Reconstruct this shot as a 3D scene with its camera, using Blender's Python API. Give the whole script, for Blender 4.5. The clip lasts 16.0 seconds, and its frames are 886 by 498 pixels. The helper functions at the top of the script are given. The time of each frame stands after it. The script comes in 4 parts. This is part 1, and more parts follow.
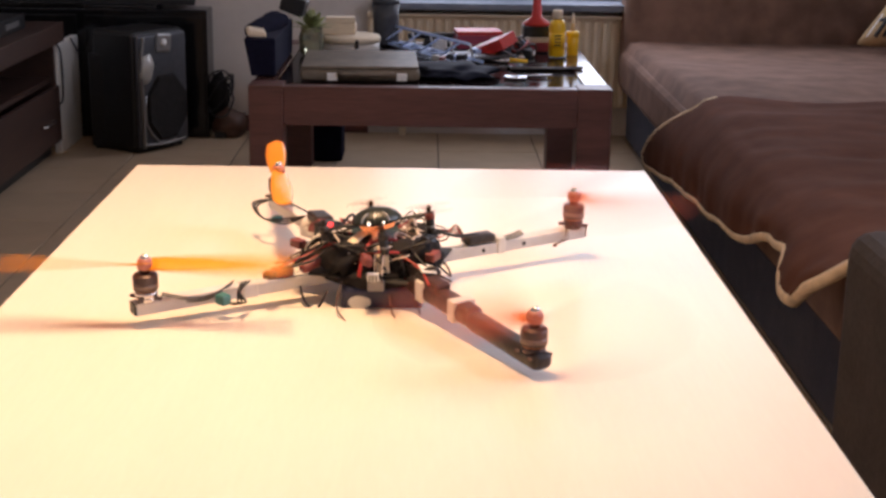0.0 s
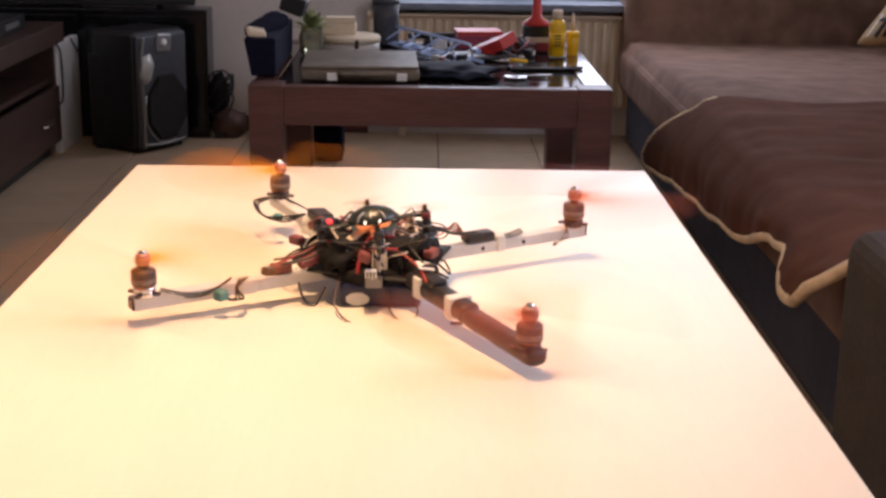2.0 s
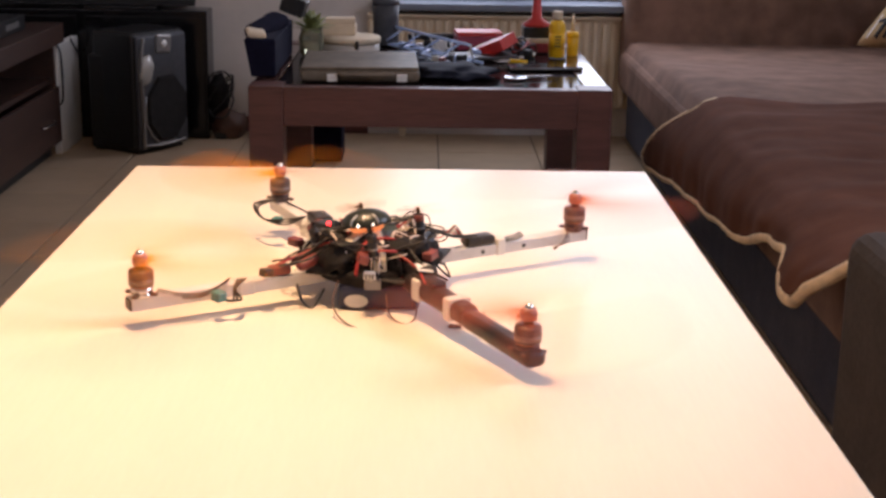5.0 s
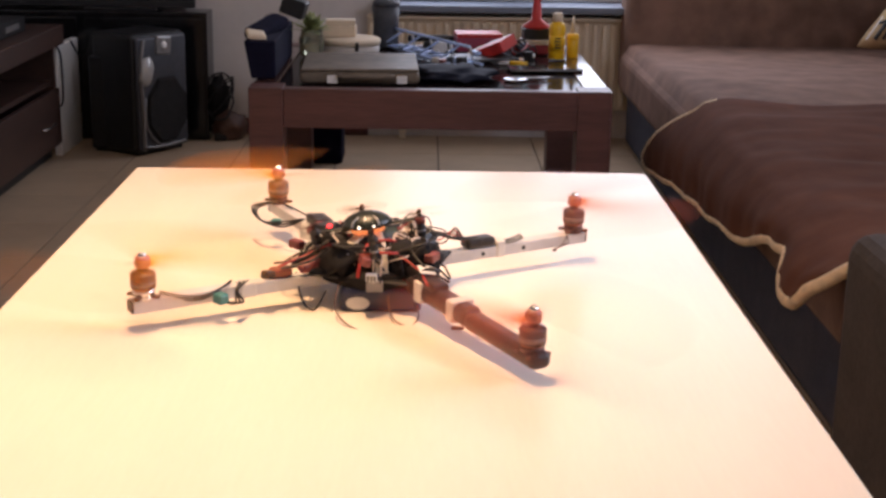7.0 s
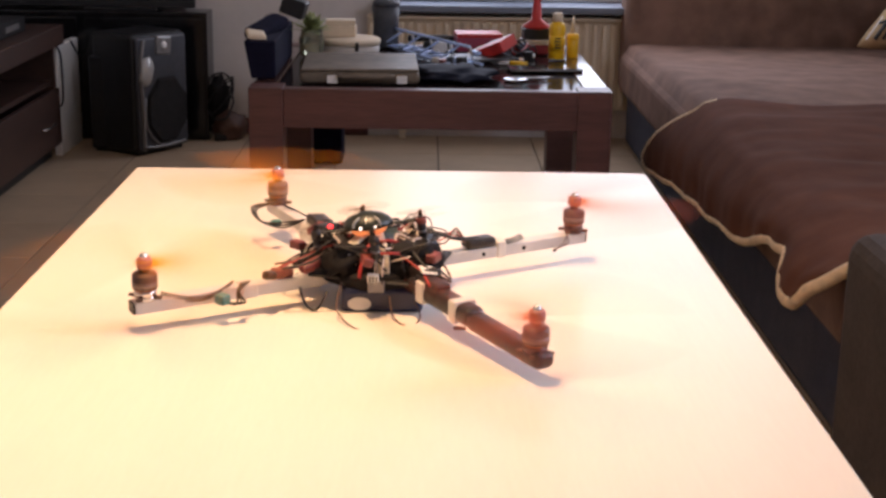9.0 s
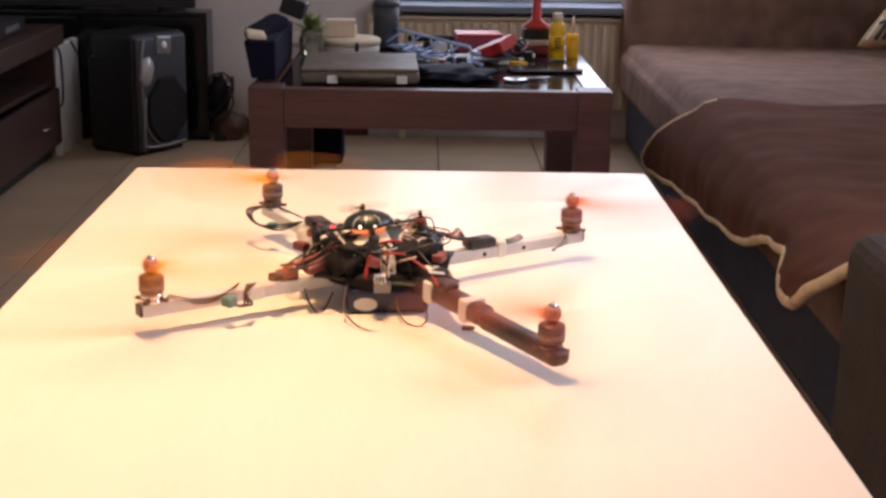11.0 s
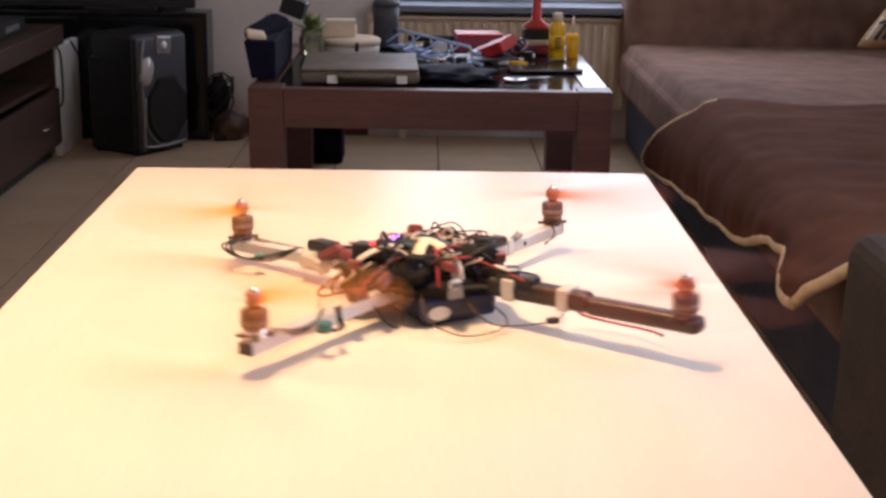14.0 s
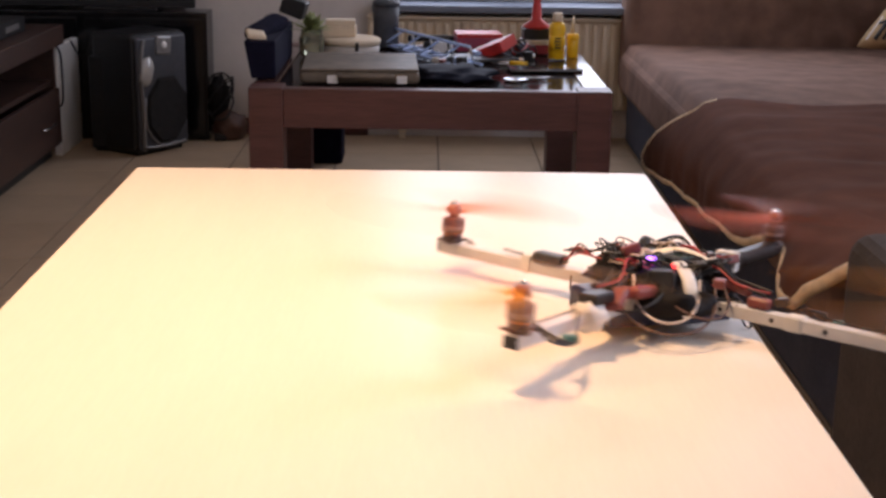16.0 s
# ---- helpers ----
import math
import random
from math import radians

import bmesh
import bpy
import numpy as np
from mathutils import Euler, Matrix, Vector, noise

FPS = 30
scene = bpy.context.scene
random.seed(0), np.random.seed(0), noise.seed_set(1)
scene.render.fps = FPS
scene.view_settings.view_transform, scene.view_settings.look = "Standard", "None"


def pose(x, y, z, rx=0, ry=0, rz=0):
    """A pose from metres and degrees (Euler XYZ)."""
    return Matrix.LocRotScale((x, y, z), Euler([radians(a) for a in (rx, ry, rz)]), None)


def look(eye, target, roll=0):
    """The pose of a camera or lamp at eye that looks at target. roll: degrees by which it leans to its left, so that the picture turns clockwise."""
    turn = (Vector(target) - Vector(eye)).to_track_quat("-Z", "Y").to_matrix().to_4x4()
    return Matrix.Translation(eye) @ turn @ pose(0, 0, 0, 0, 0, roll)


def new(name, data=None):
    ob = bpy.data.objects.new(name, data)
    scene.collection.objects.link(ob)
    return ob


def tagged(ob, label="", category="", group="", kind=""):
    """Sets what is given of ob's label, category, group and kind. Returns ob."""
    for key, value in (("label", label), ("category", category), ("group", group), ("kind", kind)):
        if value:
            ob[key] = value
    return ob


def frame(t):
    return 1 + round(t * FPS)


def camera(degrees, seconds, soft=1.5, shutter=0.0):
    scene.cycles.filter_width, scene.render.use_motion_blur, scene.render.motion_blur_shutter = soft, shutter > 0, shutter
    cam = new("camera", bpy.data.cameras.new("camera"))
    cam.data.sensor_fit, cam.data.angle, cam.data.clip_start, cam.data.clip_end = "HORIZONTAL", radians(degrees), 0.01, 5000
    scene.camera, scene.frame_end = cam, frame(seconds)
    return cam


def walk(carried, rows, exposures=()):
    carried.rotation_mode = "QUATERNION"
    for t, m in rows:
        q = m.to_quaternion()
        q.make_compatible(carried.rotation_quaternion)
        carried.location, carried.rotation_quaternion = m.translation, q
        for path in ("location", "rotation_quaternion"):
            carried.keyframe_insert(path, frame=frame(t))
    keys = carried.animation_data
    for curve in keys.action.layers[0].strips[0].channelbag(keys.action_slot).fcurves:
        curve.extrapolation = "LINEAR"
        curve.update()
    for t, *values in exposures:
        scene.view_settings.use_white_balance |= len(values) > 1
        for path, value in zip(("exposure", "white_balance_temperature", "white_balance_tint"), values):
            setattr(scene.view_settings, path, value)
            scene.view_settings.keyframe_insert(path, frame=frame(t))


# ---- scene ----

# ------------------------------------------------------------ camera
cam = camera(35.49, 16.0, 2.9, 1.7)


def aim(pitch):
    """Camera pose on its stand, tilted down by pitch degrees."""
    p, y = radians(pitch), radians(0.8115)
    way = Vector((math.sin(y) * math.cos(p), math.cos(y) * math.cos(p), -math.sin(p)))
    eye = Vector((0, 0, 1.13))
    return look(eye, eye + way, 0.9)


walk(cam, [(0, aim(15.534)), (4.2, aim(15.534)), (6.3, aim(15.431)), (15.3, aim(15.431)),
           (15.5, aim(15.395)), (15.7, aim(15.431)), (16.0, aim(15.431))],
     [(0, 0.0, 6500, 15), (16.0, 0.0, 6500, 15)])

# ------------------------------------------------------------ light
world = bpy.data.worlds.new("sky")
scene.world = world
world.use_nodes = True
wn = world.node_tree
sky = wn.nodes.new("ShaderNodeTexSky")
sky.sky_type, sky.sun_disc = "NISHITA", False
sky.sun_elevation, sky.sun_rotation = radians(18), radians(140)
wn.links.new(sky.outputs["Color"], wn.nodes["Background"].inputs["Color"])
wn.nodes["Background"].inputs["Strength"].default_value = 0.12


def lamp(name, kind, energy, color, m, **kw):
    data = bpy.data.lights.new(name, kind)
    data.energy, data.color = energy, color
    if "size" in kw:
        data.size = kw["size"]
    if "size_y" in kw:
        data.shape, data.size_y = "RECTANGLE", kw["size_y"]
    if "radius" in kw:
        data.shadow_soft_size = kw["radius"]
    if "cone" in kw:
        data.spot_size, data.spot_blend = radians(kw["cone"]), 0.9
    ob = new(name, data)
    ob.matrix_world = m
    return ob


# unseen warm pendant lamp over the table, narrowed and aimed left, and daylight in the openings of two windows
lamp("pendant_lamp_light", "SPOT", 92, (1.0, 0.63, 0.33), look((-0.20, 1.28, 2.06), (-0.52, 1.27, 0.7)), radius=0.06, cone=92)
# wide second spot added to fill the room beyond the narrow cone
lamp("pendant_fill_light", "SPOT", 36, (1.0, 0.63, 0.33), look((-0.20, 1.28, 2.06), (-0.30, 1.34, 0.7)), radius=0.12, cone=170)
lamp("window_daylight", "AREA", 6.5, (0.82, 0.85, 1.0), look((0.07, 5.90, 1.32), (0.07, 1.5, 0.80)), size=0.46, size_y=1.36)
lamp("window_daylight", "AREA", 20, (0.82, 0.85, 1.0), look((1.10, 5.90, 1.32), (0.60, 1.5, 0.80)), size=1.26, size_y=1.36)
# unseen source on the right, assumed because shadows fall to the left
lamp("assumed_side_daylight", "AREA", 39, (0.72, 0.79, 1.0), look((2.18, 1.30, 1.95), (0.0, 1.25, 0.72)), size=1.3, size_y=0.7)


# ------------------------------------------------------------ materials
def mat(name, color, rough=0.5, metal=0.0, vary=0.12, scale=40.0, bump=0.0, grain=None, coat=0.0, spec=0.5,
        emit=None, power=0.0, alpha=1.0, trans=0.0, random_piece=0.0):
    m = bpy.data.materials.new(name)
    m.use_nodes = True
    nt = m.node_tree
    b = nt.nodes["Principled BSDF"]
    b.inputs["Roughness"].default_value = rough
    b.inputs["Metallic"].default_value = metal
    b.inputs["Coat Weight"].default_value = coat
    b.inputs["Specular IOR Level"].default_value = spec
    b.inputs["Transmission Weight"].default_value = trans
    b.inputs["Alpha"].default_value = alpha
    tc = nt.nodes.new("ShaderNodeTexCoord")
    mp = nt.nodes.new("ShaderNodeMapping")
    nt.links.new(tc.outputs["Object"], mp.inputs["Vector"])
    if grain:
        mp.inputs["Scale"].default_value = grain
    n1 = nt.nodes.new("ShaderNodeTexNoise")
    n1.inputs["Scale"].default_value = scale
    n1.inputs["Detail"].default_value = 6
    n2 = nt.nodes.new("ShaderNodeTexNoise")
    n2.inputs["Scale"].default_value = scale * 0.13
    n2.inputs["Detail"].default_value = 3
    for n in (n1, n2):
        nt.links.new(mp.outputs["Vector"], n.inputs["Vector"])
    add = nt.nodes.new("ShaderNodeMath")
    add.operation = "ADD"
    nt.links.new(n1.outputs["Fac"], add.inputs[0])
    nt.links.new(n2.outputs["Fac"], add.inputs[1])
    last = add
    if random_piece:
        info = nt.nodes.new("ShaderNodeObjectInfo")
        mul = nt.nodes.new("ShaderNodeMath")
        mul.operation = "MULTIPLY_ADD"
        mul.inputs[1].default_value = random_piece
        nt.links.new(info.outputs["Random"], mul.inputs[0])
        nt.links.new(add.outputs[0], mul.inputs[2])
        last = mul
    rng = nt.nodes.new("ShaderNodeMapRange")
    rng.inputs["From Min"].default_value, rng.inputs["From Max"].default_value = 0.65, 1.35 + random_piece
    nt.links.new(last.outputs[0], rng.inputs["Value"])
    ramp = nt.nodes.new("ShaderNodeValToRGB")
    lo = [max(0, c * (1 - vary)) for c in color]
    hi = [min(1, c * (1 + vary)) for c in color]
    ramp.color_ramp.elements[0].color = (*lo, 1)
    ramp.color_ramp.elements[1].color = (*hi, 1)
    nt.links.new(rng.outputs["Result"], ramp.inputs["Fac"])
    nt.links.new(ramp.outputs["Color"], b.inputs["Base Color"])
    if bump:
        bp = nt.nodes.new("ShaderNodeBump")
        bp.inputs["Strength"].default_value = bump
        bp.inputs["Distance"].default_value = 0.002
        nt.links.new(n1.outputs["Fac"], bp.inputs["Height"])
        nt.links.new(bp.outputs["Normal"], b.inputs["Normal"])
    if emit:
        b.inputs["Emission Color"].default_value = (*emit, 1)
        b.inputs["Emission Strength"].default_value = power
    return m


def see_through(name, color, body, share):
    """Coloured translucent plastic: part of the light goes straight through and takes its colour."""
    m = mat(name, body, 0.3, vary=0.05)
    nt = m.node_tree
    out, b = nt.nodes["Material Output"], nt.nodes["Principled BSDF"]
    clear = nt.nodes.new("ShaderNodeBsdfTransparent")
    clear.inputs["Color"].default_value = (*color, 1)
    mix = nt.nodes.new("ShaderNodeMixShader")
    mix.inputs["Fac"].default_value = share
    nt.links.new(b.outputs[0], mix.inputs[1])
    nt.links.new(clear.outputs[0], mix.inputs[2])
    nt.links.new(mix.outputs[0], out.inputs["Surface"])
    return m


M_LAMINATE = mat("pale_beech_laminate", (0.82, 0.73, 0.62), 0.33, vary=0.025, scale=30, grain=(8, 1, 1), bump=0.015)
M_DARKWOOD = mat("dark_stained_wood", (0.105, 0.042, 0.034), 0.42, vary=0.35, scale=14, grain=(1, 9, 9), bump=0.1)
M_DARKWOOD_Y = mat("dark_stained_wood_long", (0.10, 0.045, 0.03), 0.10, vary=0.35, scale=14, grain=(9, 1, 9), bump=0.1)
M_WENGE = mat("brown_wood_front", (0.050, 0.025, 0.018), 0.45, vary=0.3, scale=12, grain=(9, 1, 9), bump=0.1)
# darkness is put into the material: specular cut so the window hardly reflects
M_GLASSTOP = mat("muted_dark_glass_top", (0.020, 0.014, 0.013), 0.10, vary=0.2, scale=8, spec=0.015)
M_TILE = mat("beige_floor_tile", (0.46, 0.35, 0.235), 0.50, vary=0.14, scale=9, bump=0.05, spec=0.2, random_piece=0.25)
M_GROUT = mat("grey_grout", (0.13, 0.11, 0.09), 0.85, vary=0.2, scale=60)
M_WALL = mat("off_white_plaster", (0.70, 0.66, 0.62), 0.85, vary=0.05, scale=25, bump=0.15)
M_CEIL = mat("white_ceiling_paint", (0.85, 0.83, 0.80), 0.9, vary=0.03, scale=20, bump=0.1)
M_RAD = mat("cream_enamel", (0.84, 0.72, 0.53), 0.4, vary=0.05, scale=20)
M_SILL = mat("grey_blue_stone_sill", (0.20, 0.235, 0.29), 0.55, vary=0.12, scale=50)
M_FRAME = mat("white_window_plastic", (0.72, 0.74, 0.76), 0.4, vary=0.04)
M_SOFA = mat("grey_brown_velour", (0.245, 0.150, 0.110), 0.9, vary=0.36, scale=11, bump=0.5, spec=0.2)
M_SOFA_SIDE = mat("slate_sofa_fabric", (0.075, 0.077, 0.098), 0.92, vary=0.2, scale=120, bump=0.4, spec=0.2)
M_BLANKET = mat("brown_fleece", (0.122, 0.048, 0.026), 0.95, vary=0.24, scale=14, grain=(0.9, 1.0, 1), bump=0.7, spec=0.15)
M_ARMREST = mat("taupe_sofa_fabric", (0.080, 0.064, 0.054), 0.92, vary=0.2, scale=90, bump=0.4, spec=0.2)
M_HEM = mat("cream_fleece_edge", (0.82, 0.62, 0.40), 0.95, vary=0.25, scale=60, bump=0.6, spec=0.1)
M_BLACK = mat("black_plastic", (0.012, 0.012, 0.013), 0.45, vary=0.3, scale=60)
M_BLACKGLOSS = mat("black_gloss", (0.008, 0.008, 0.009), 0.12, vary=0.2, scale=10)
M_GRILLE = mat("black_speaker_cloth", (0.014, 0.013, 0.013), 0.95, vary=0.4, scale=300, bump=0.6)
M_SILVER = mat("silver_plastic", (0.28, 0.275, 0.27), 0.32, metal=0.5, vary=0.08)
M_CHEEK = mat("pale_silver_plastic", (0.50, 0.49, 0.46), 0.35, metal=0.3, vary=0.1)
M_TAG = mat("grey_plastic_tag", (0.26, 0.24, 0.23), 0.5, vary=0.1)
M_WHITE = mat("white_plastic", (0.82, 0.81, 0.78), 0.45, vary=0.05)
M_ARM = mat("white_painted_square_tube", (0.58, 0.57, 0.57), 0.42, vary=0.14, scale=70, bump=0.1)
M_TAPE = mat("white_tape", (0.66, 0.64, 0.61), 0.6, vary=0.08, scale=90, bump=0.3)
M_SHRINK = mat("black_heat_shrink", (0.018, 0.014, 0.014), 0.38, vary=0.4, scale=90, bump=0.5)
M_SOFTBLACK = mat("matt_black_foam_wrap", (0.011, 0.009, 0.009), 0.75, vary=0.4, scale=90, bump=0.5, spec=0.2)
M_REDSHRINK = mat("red_heat_shrink", (0.20, 0.045, 0.038), 0.42, vary=0.25, scale=90, bump=0.3)
M_WIRE_B = mat("black_wire", (0.015, 0.013, 0.013), 0.45, vary=0.2)
M_WIRE_R = mat("red_wire", (0.36, 0.035, 0.03), 0.42, vary=0.15)
M_WIRE_BR = mat("brown_wire", (0.10, 0.05, 0.035), 0.5, vary=0.2)
M_WIRE_W = mat("white_wire", (0.62, 0.52, 0.45), 0.5, vary=0.1)
M_BELL = mat("dark_motor_bell", (0.105, 0.072, 0.066), 0.42, metal=0.6, vary=0.2, scale=200)
M_BAND = mat("grey_band_metal", (0.20, 0.15, 0.135), 0.45, metal=0.6, vary=0.25, scale=300)
M_HUB = mat("dull_red_hub", (0.42, 0.15, 0.11), 0.4, vary=0.15)
M_METAL = mat("bright_metal", (0.70, 0.68, 0.66), 0.22, metal=1.0, vary=0.08)
M_SPOON = mat("polished_steel", (0.92, 0.93, 0.95), 0.12, metal=1.0, vary=0.03)
M_COPPER = mat("copper_windings", (0.45, 0.20, 0.09), 0.35, metal=0.9, vary=0.2, scale=300)
M_PROP = see_through("orange_propeller_plastic", (1.0, 0.62, 0.06), (0.95, 0.40, 0.03), 0.40)
M_PROP_RED = see_through("red_orange_propeller_plastic", (1.0, 0.55, 0.12), (0.66, 0.18, 0.10), 0.48)
M_SOFTBAG = mat("dark_navy_nylon", (0.014, 0.016, 0.028), 0.75, vary=0.4, scale=60, bump=0.5, spec=0.15)
M_PROP_DARK = see_through("smoky_propeller_plastic", (0.6, 0.45, 0.35), (0.03, 0.03, 0.03), 0.72)
M_TEAL = mat("teal_connector", (0.06, 0.21, 0.20), 0.4, vary=0.2)
M_BATT = mat("blue_battery_wrap", (0.013, 0.017, 0.055), 0.3, vary=0.2, scale=60)
M_STRAP = mat("cream_strap", (0.78, 0.68, 0.52), 0.75, vary=0.1, scale=160, bump=0.4)
M_BOARD = mat("dark_circuit_board", (0.015, 0.03, 0.022), 0.4, vary=0.4, scale=220)
M_GLOW = mat("lit_orange_plastic", (0.75, 0.20, 0.04), 0.4, emit=(1.0, 0.30, 0.10), power=0.9)
M_LED_O = mat("orange_led", (0.8, 0.2, 0.02), 0.4, emit=(1.0, 0.28, 0.05), power=6)
M_LED_P = mat("violet_led", (0.3, 0.1, 0.8), 0.4, emit=(0.35, 0.12, 1.0), power=8)
M_LED_R = mat("red_led", (0.8, 0.03, 0.03), 0.4, emit=(1.0, 0.05, 0.05), power=3)
M_LED_W = mat("white_led", (0.9, 0.85, 0.8), 0.4, emit=(1.0, 0.85, 0.7), power=2.5)
M_CANOPY = mat("dark_green_grey_canopy", (0.016, 0.020, 0.016), 0.34, vary=0.5, scale=120)
M_NAVY = mat("navy_fabric_bin", (0.010, 0.010, 0.024), 0.95, vary=0.3, scale=150, bump=0.4, spec=0.1)
M_CASE = mat("smoky_clear_case", (0.160, 0.130, 0.097), 0.50, vary=0.4, scale=25, spec=0.12)
M_YELLOW = mat("yellow_plastic", (0.92, 0.54, 0.012), 0.35, vary=0.08)
M_RED = mat("red_card", (0.55, 0.035, 0.03), 0.4, vary=0.12)
M_PINK = mat("crimson_box", (0.32, 0.05, 0.09), 0.35, vary=0.12)
M_CREAM = mat("cream_card", (0.70, 0.58, 0.42), 0.7, vary=0.08)
M_TIN = mat("pale_painted_tin", (0.62, 0.58, 0.52), 0.35, vary=0.06)
M_LEAF = mat("green_leaf", (0.25, 0.28, 0.10), 0.5, vary=0.4, scale=60)
M_GLASSY = mat("greenish_glass", (0.55, 0.56, 0.40), 0.08, vary=0.1, trans=0.75)
M_BLUE = mat("blue_lattice_plastic", (0.45, 0.60, 0.95), 0.35, vary=0.15)
M_SLATE = mat("slate_grey_plastic", (0.055, 0.058, 0.068), 0.5, vary=0.25, scale=40)
M_CUSHION = mat("yellow_cushion_fabric", (0.50, 0.35, 0.18), 0.9, vary=0.15, scale=60, bump=0.3)


# ------------------------------------------------------------ mesh helpers
def box(sx, sy, sz, at=(0, 0, 0), bevel=0.0, seg=2, turn=(0, 0, 0), bm=None):
    """A bevelled box, at is the middle of its base."""
    one = bmesh.new()
    bmesh.ops.create_cube(one, size=1)
    bmesh.ops.scale(one, vec=(sx, sy, sz), verts=one.verts)
    if bevel:
        bmesh.ops.bevel(one, geom=one.edges[:], offset=bevel, segments=seg, affect="EDGES", profile=0.5)
    bmesh.ops.transform(one, matrix=pose(at[0], at[1], at[2] + sz / 2, *turn), verts=one.verts)
    return join(bm, one)


def join(bm, one):
    if bm is None:
        return one
    data = bpy.data.meshes.new("tmp")
    one.to_mesh(data)
    bm.from_mesh(data)
    bpy.data.meshes.remove(data)
    one.free()
    return bm


def lathe(profile, at=(0, 0, 0), n=20, bm=None, m=None):
    """A turned solid from (radius, height) pairs."""
    one = bmesh.new()
    rings = []
    for r, z in profile:
        rings.append([one.verts.new((max(r, 1e-5) * math.cos(2 * math.pi * k / n), max(r, 1e-5) * math.sin(2 * math.pi * k / n), z)) for k in range(n)])
    for a, b in zip(rings, rings[1:]):
        for k in range(n):
            one.faces.new((a[k], a[(k + 1) % n], b[(k + 1) % n], b[k]))
    one.faces.new(list(reversed(rings[0])))
    one.faces.new(rings[-1])
    for f in one.faces:
        f.smooth = len(f.verts) == 4
    bmesh.ops.transform(one, matrix=(m or Matrix.Translation(at)), verts=one.verts)
    return join(bm, one)


def smooth_line(points, steps=6):
    pts = [Vector(p) for p in points]
    if len(pts) < 3:
        return pts
    out = []
    for i in range(len(pts) - 1):
        p0, p1, p2, p3 = pts[max(i - 1, 0)], pts[i], pts[i + 1], pts[min(i + 2, len(pts) - 1)]
        for k in range(steps):
            t = k / steps
            out.append(0.5 * ((2 * p1) + (p2 - p0) * t + (2 * p0 - 5 * p1 + 4 * p2 - p3) * t * t + (3 * p1 - p0 - 3 * p2 + p3) * t ** 3))
    out.append(pts[-1])
    return out


def tube(points, r=0.001, n=6, steps=6, bm=None):
    """A round wire through the points."""
    one = bmesh.new()
    line = smooth_line(points, steps)
    rings = []
    side = Vector((0.3, 0.2, 0.9)).normalized()
    for i, p in enumerate(line):
        d = (line[min(i + 1, len(line) - 1)] - line[max(i - 1, 0)]).normalized()
        u = d.cross(side)
        if u.length < 1e-3:
            u = d.cross(Vector((1, 0, 0)))
        u.normalize()
        v = d.cross(u).normalized()
        rings.append([one.verts.new(p + r * (u * math.cos(2 * math.pi * k / n) + v * math.sin(2 * math.pi * k / n))) for k in range(n)])
    for a, b in zip(rings, rings[1:]):
        for k in range(n):
            f = one.faces.new((a[k], b[k], b[(k + 1) % n], a[(k + 1) % n]))
            f.smooth = True
    one.faces.new(list(reversed(rings[0])))
    one.faces.new(rings[-1])
    bmesh.ops.recalc_face_normals(one, faces=one.faces[:])
    return join(bm, one)


def sheet(fn, nu, nv, thick=0.0):
    """A grid surface from fn(u, v) over the unit square, with thickness."""
    one = bmesh.new()
    g = [[one.verts.new(fn(i / nu, j / nv)) for j in range(nv + 1)] for i in range(nu + 1)]
    for i in range(nu):
        for j in range(nv):
            f = one.faces.new((g[i][j], g[i + 1][j], g[i + 1][j + 1], g[i][j + 1]))
            f.smooth = True
    if thick:
        bmesh.ops.recalc_face_normals(one, faces=one.faces[:])
        bmesh.ops.solidify(one, geom=one.faces[:], thickness=thick)
        for f in one.faces:
            f.smooth = True
    return one


def part(name, bm, material, parent=None, label="", m=None):
    data = bpy.data.meshes.new(name)
    bm.to_mesh(data)
    bm.free()
    data.materials.append(material)
    ob = new(name, data)
    if parent is not None:
        ob.parent = parent
    if m is not None:
        ob.matrix_basis = m
    if label:
        ob["label"] = label
    return ob


def thing(name, label, category, m=None, group="", kind=""):
    ob = new(name)
    if m is not None:
        ob.matrix_basis = m
    return tagged(ob, label, category, group, kind)


def single(name, bm, material, label, category="", kind="", m=None):
    return tagged(part(name, bm, material, None, m=m), label, category, "", kind)


TOP = 0.72      # white table
LOW = 0.48      # coffee table
WALL_Y = 5.95


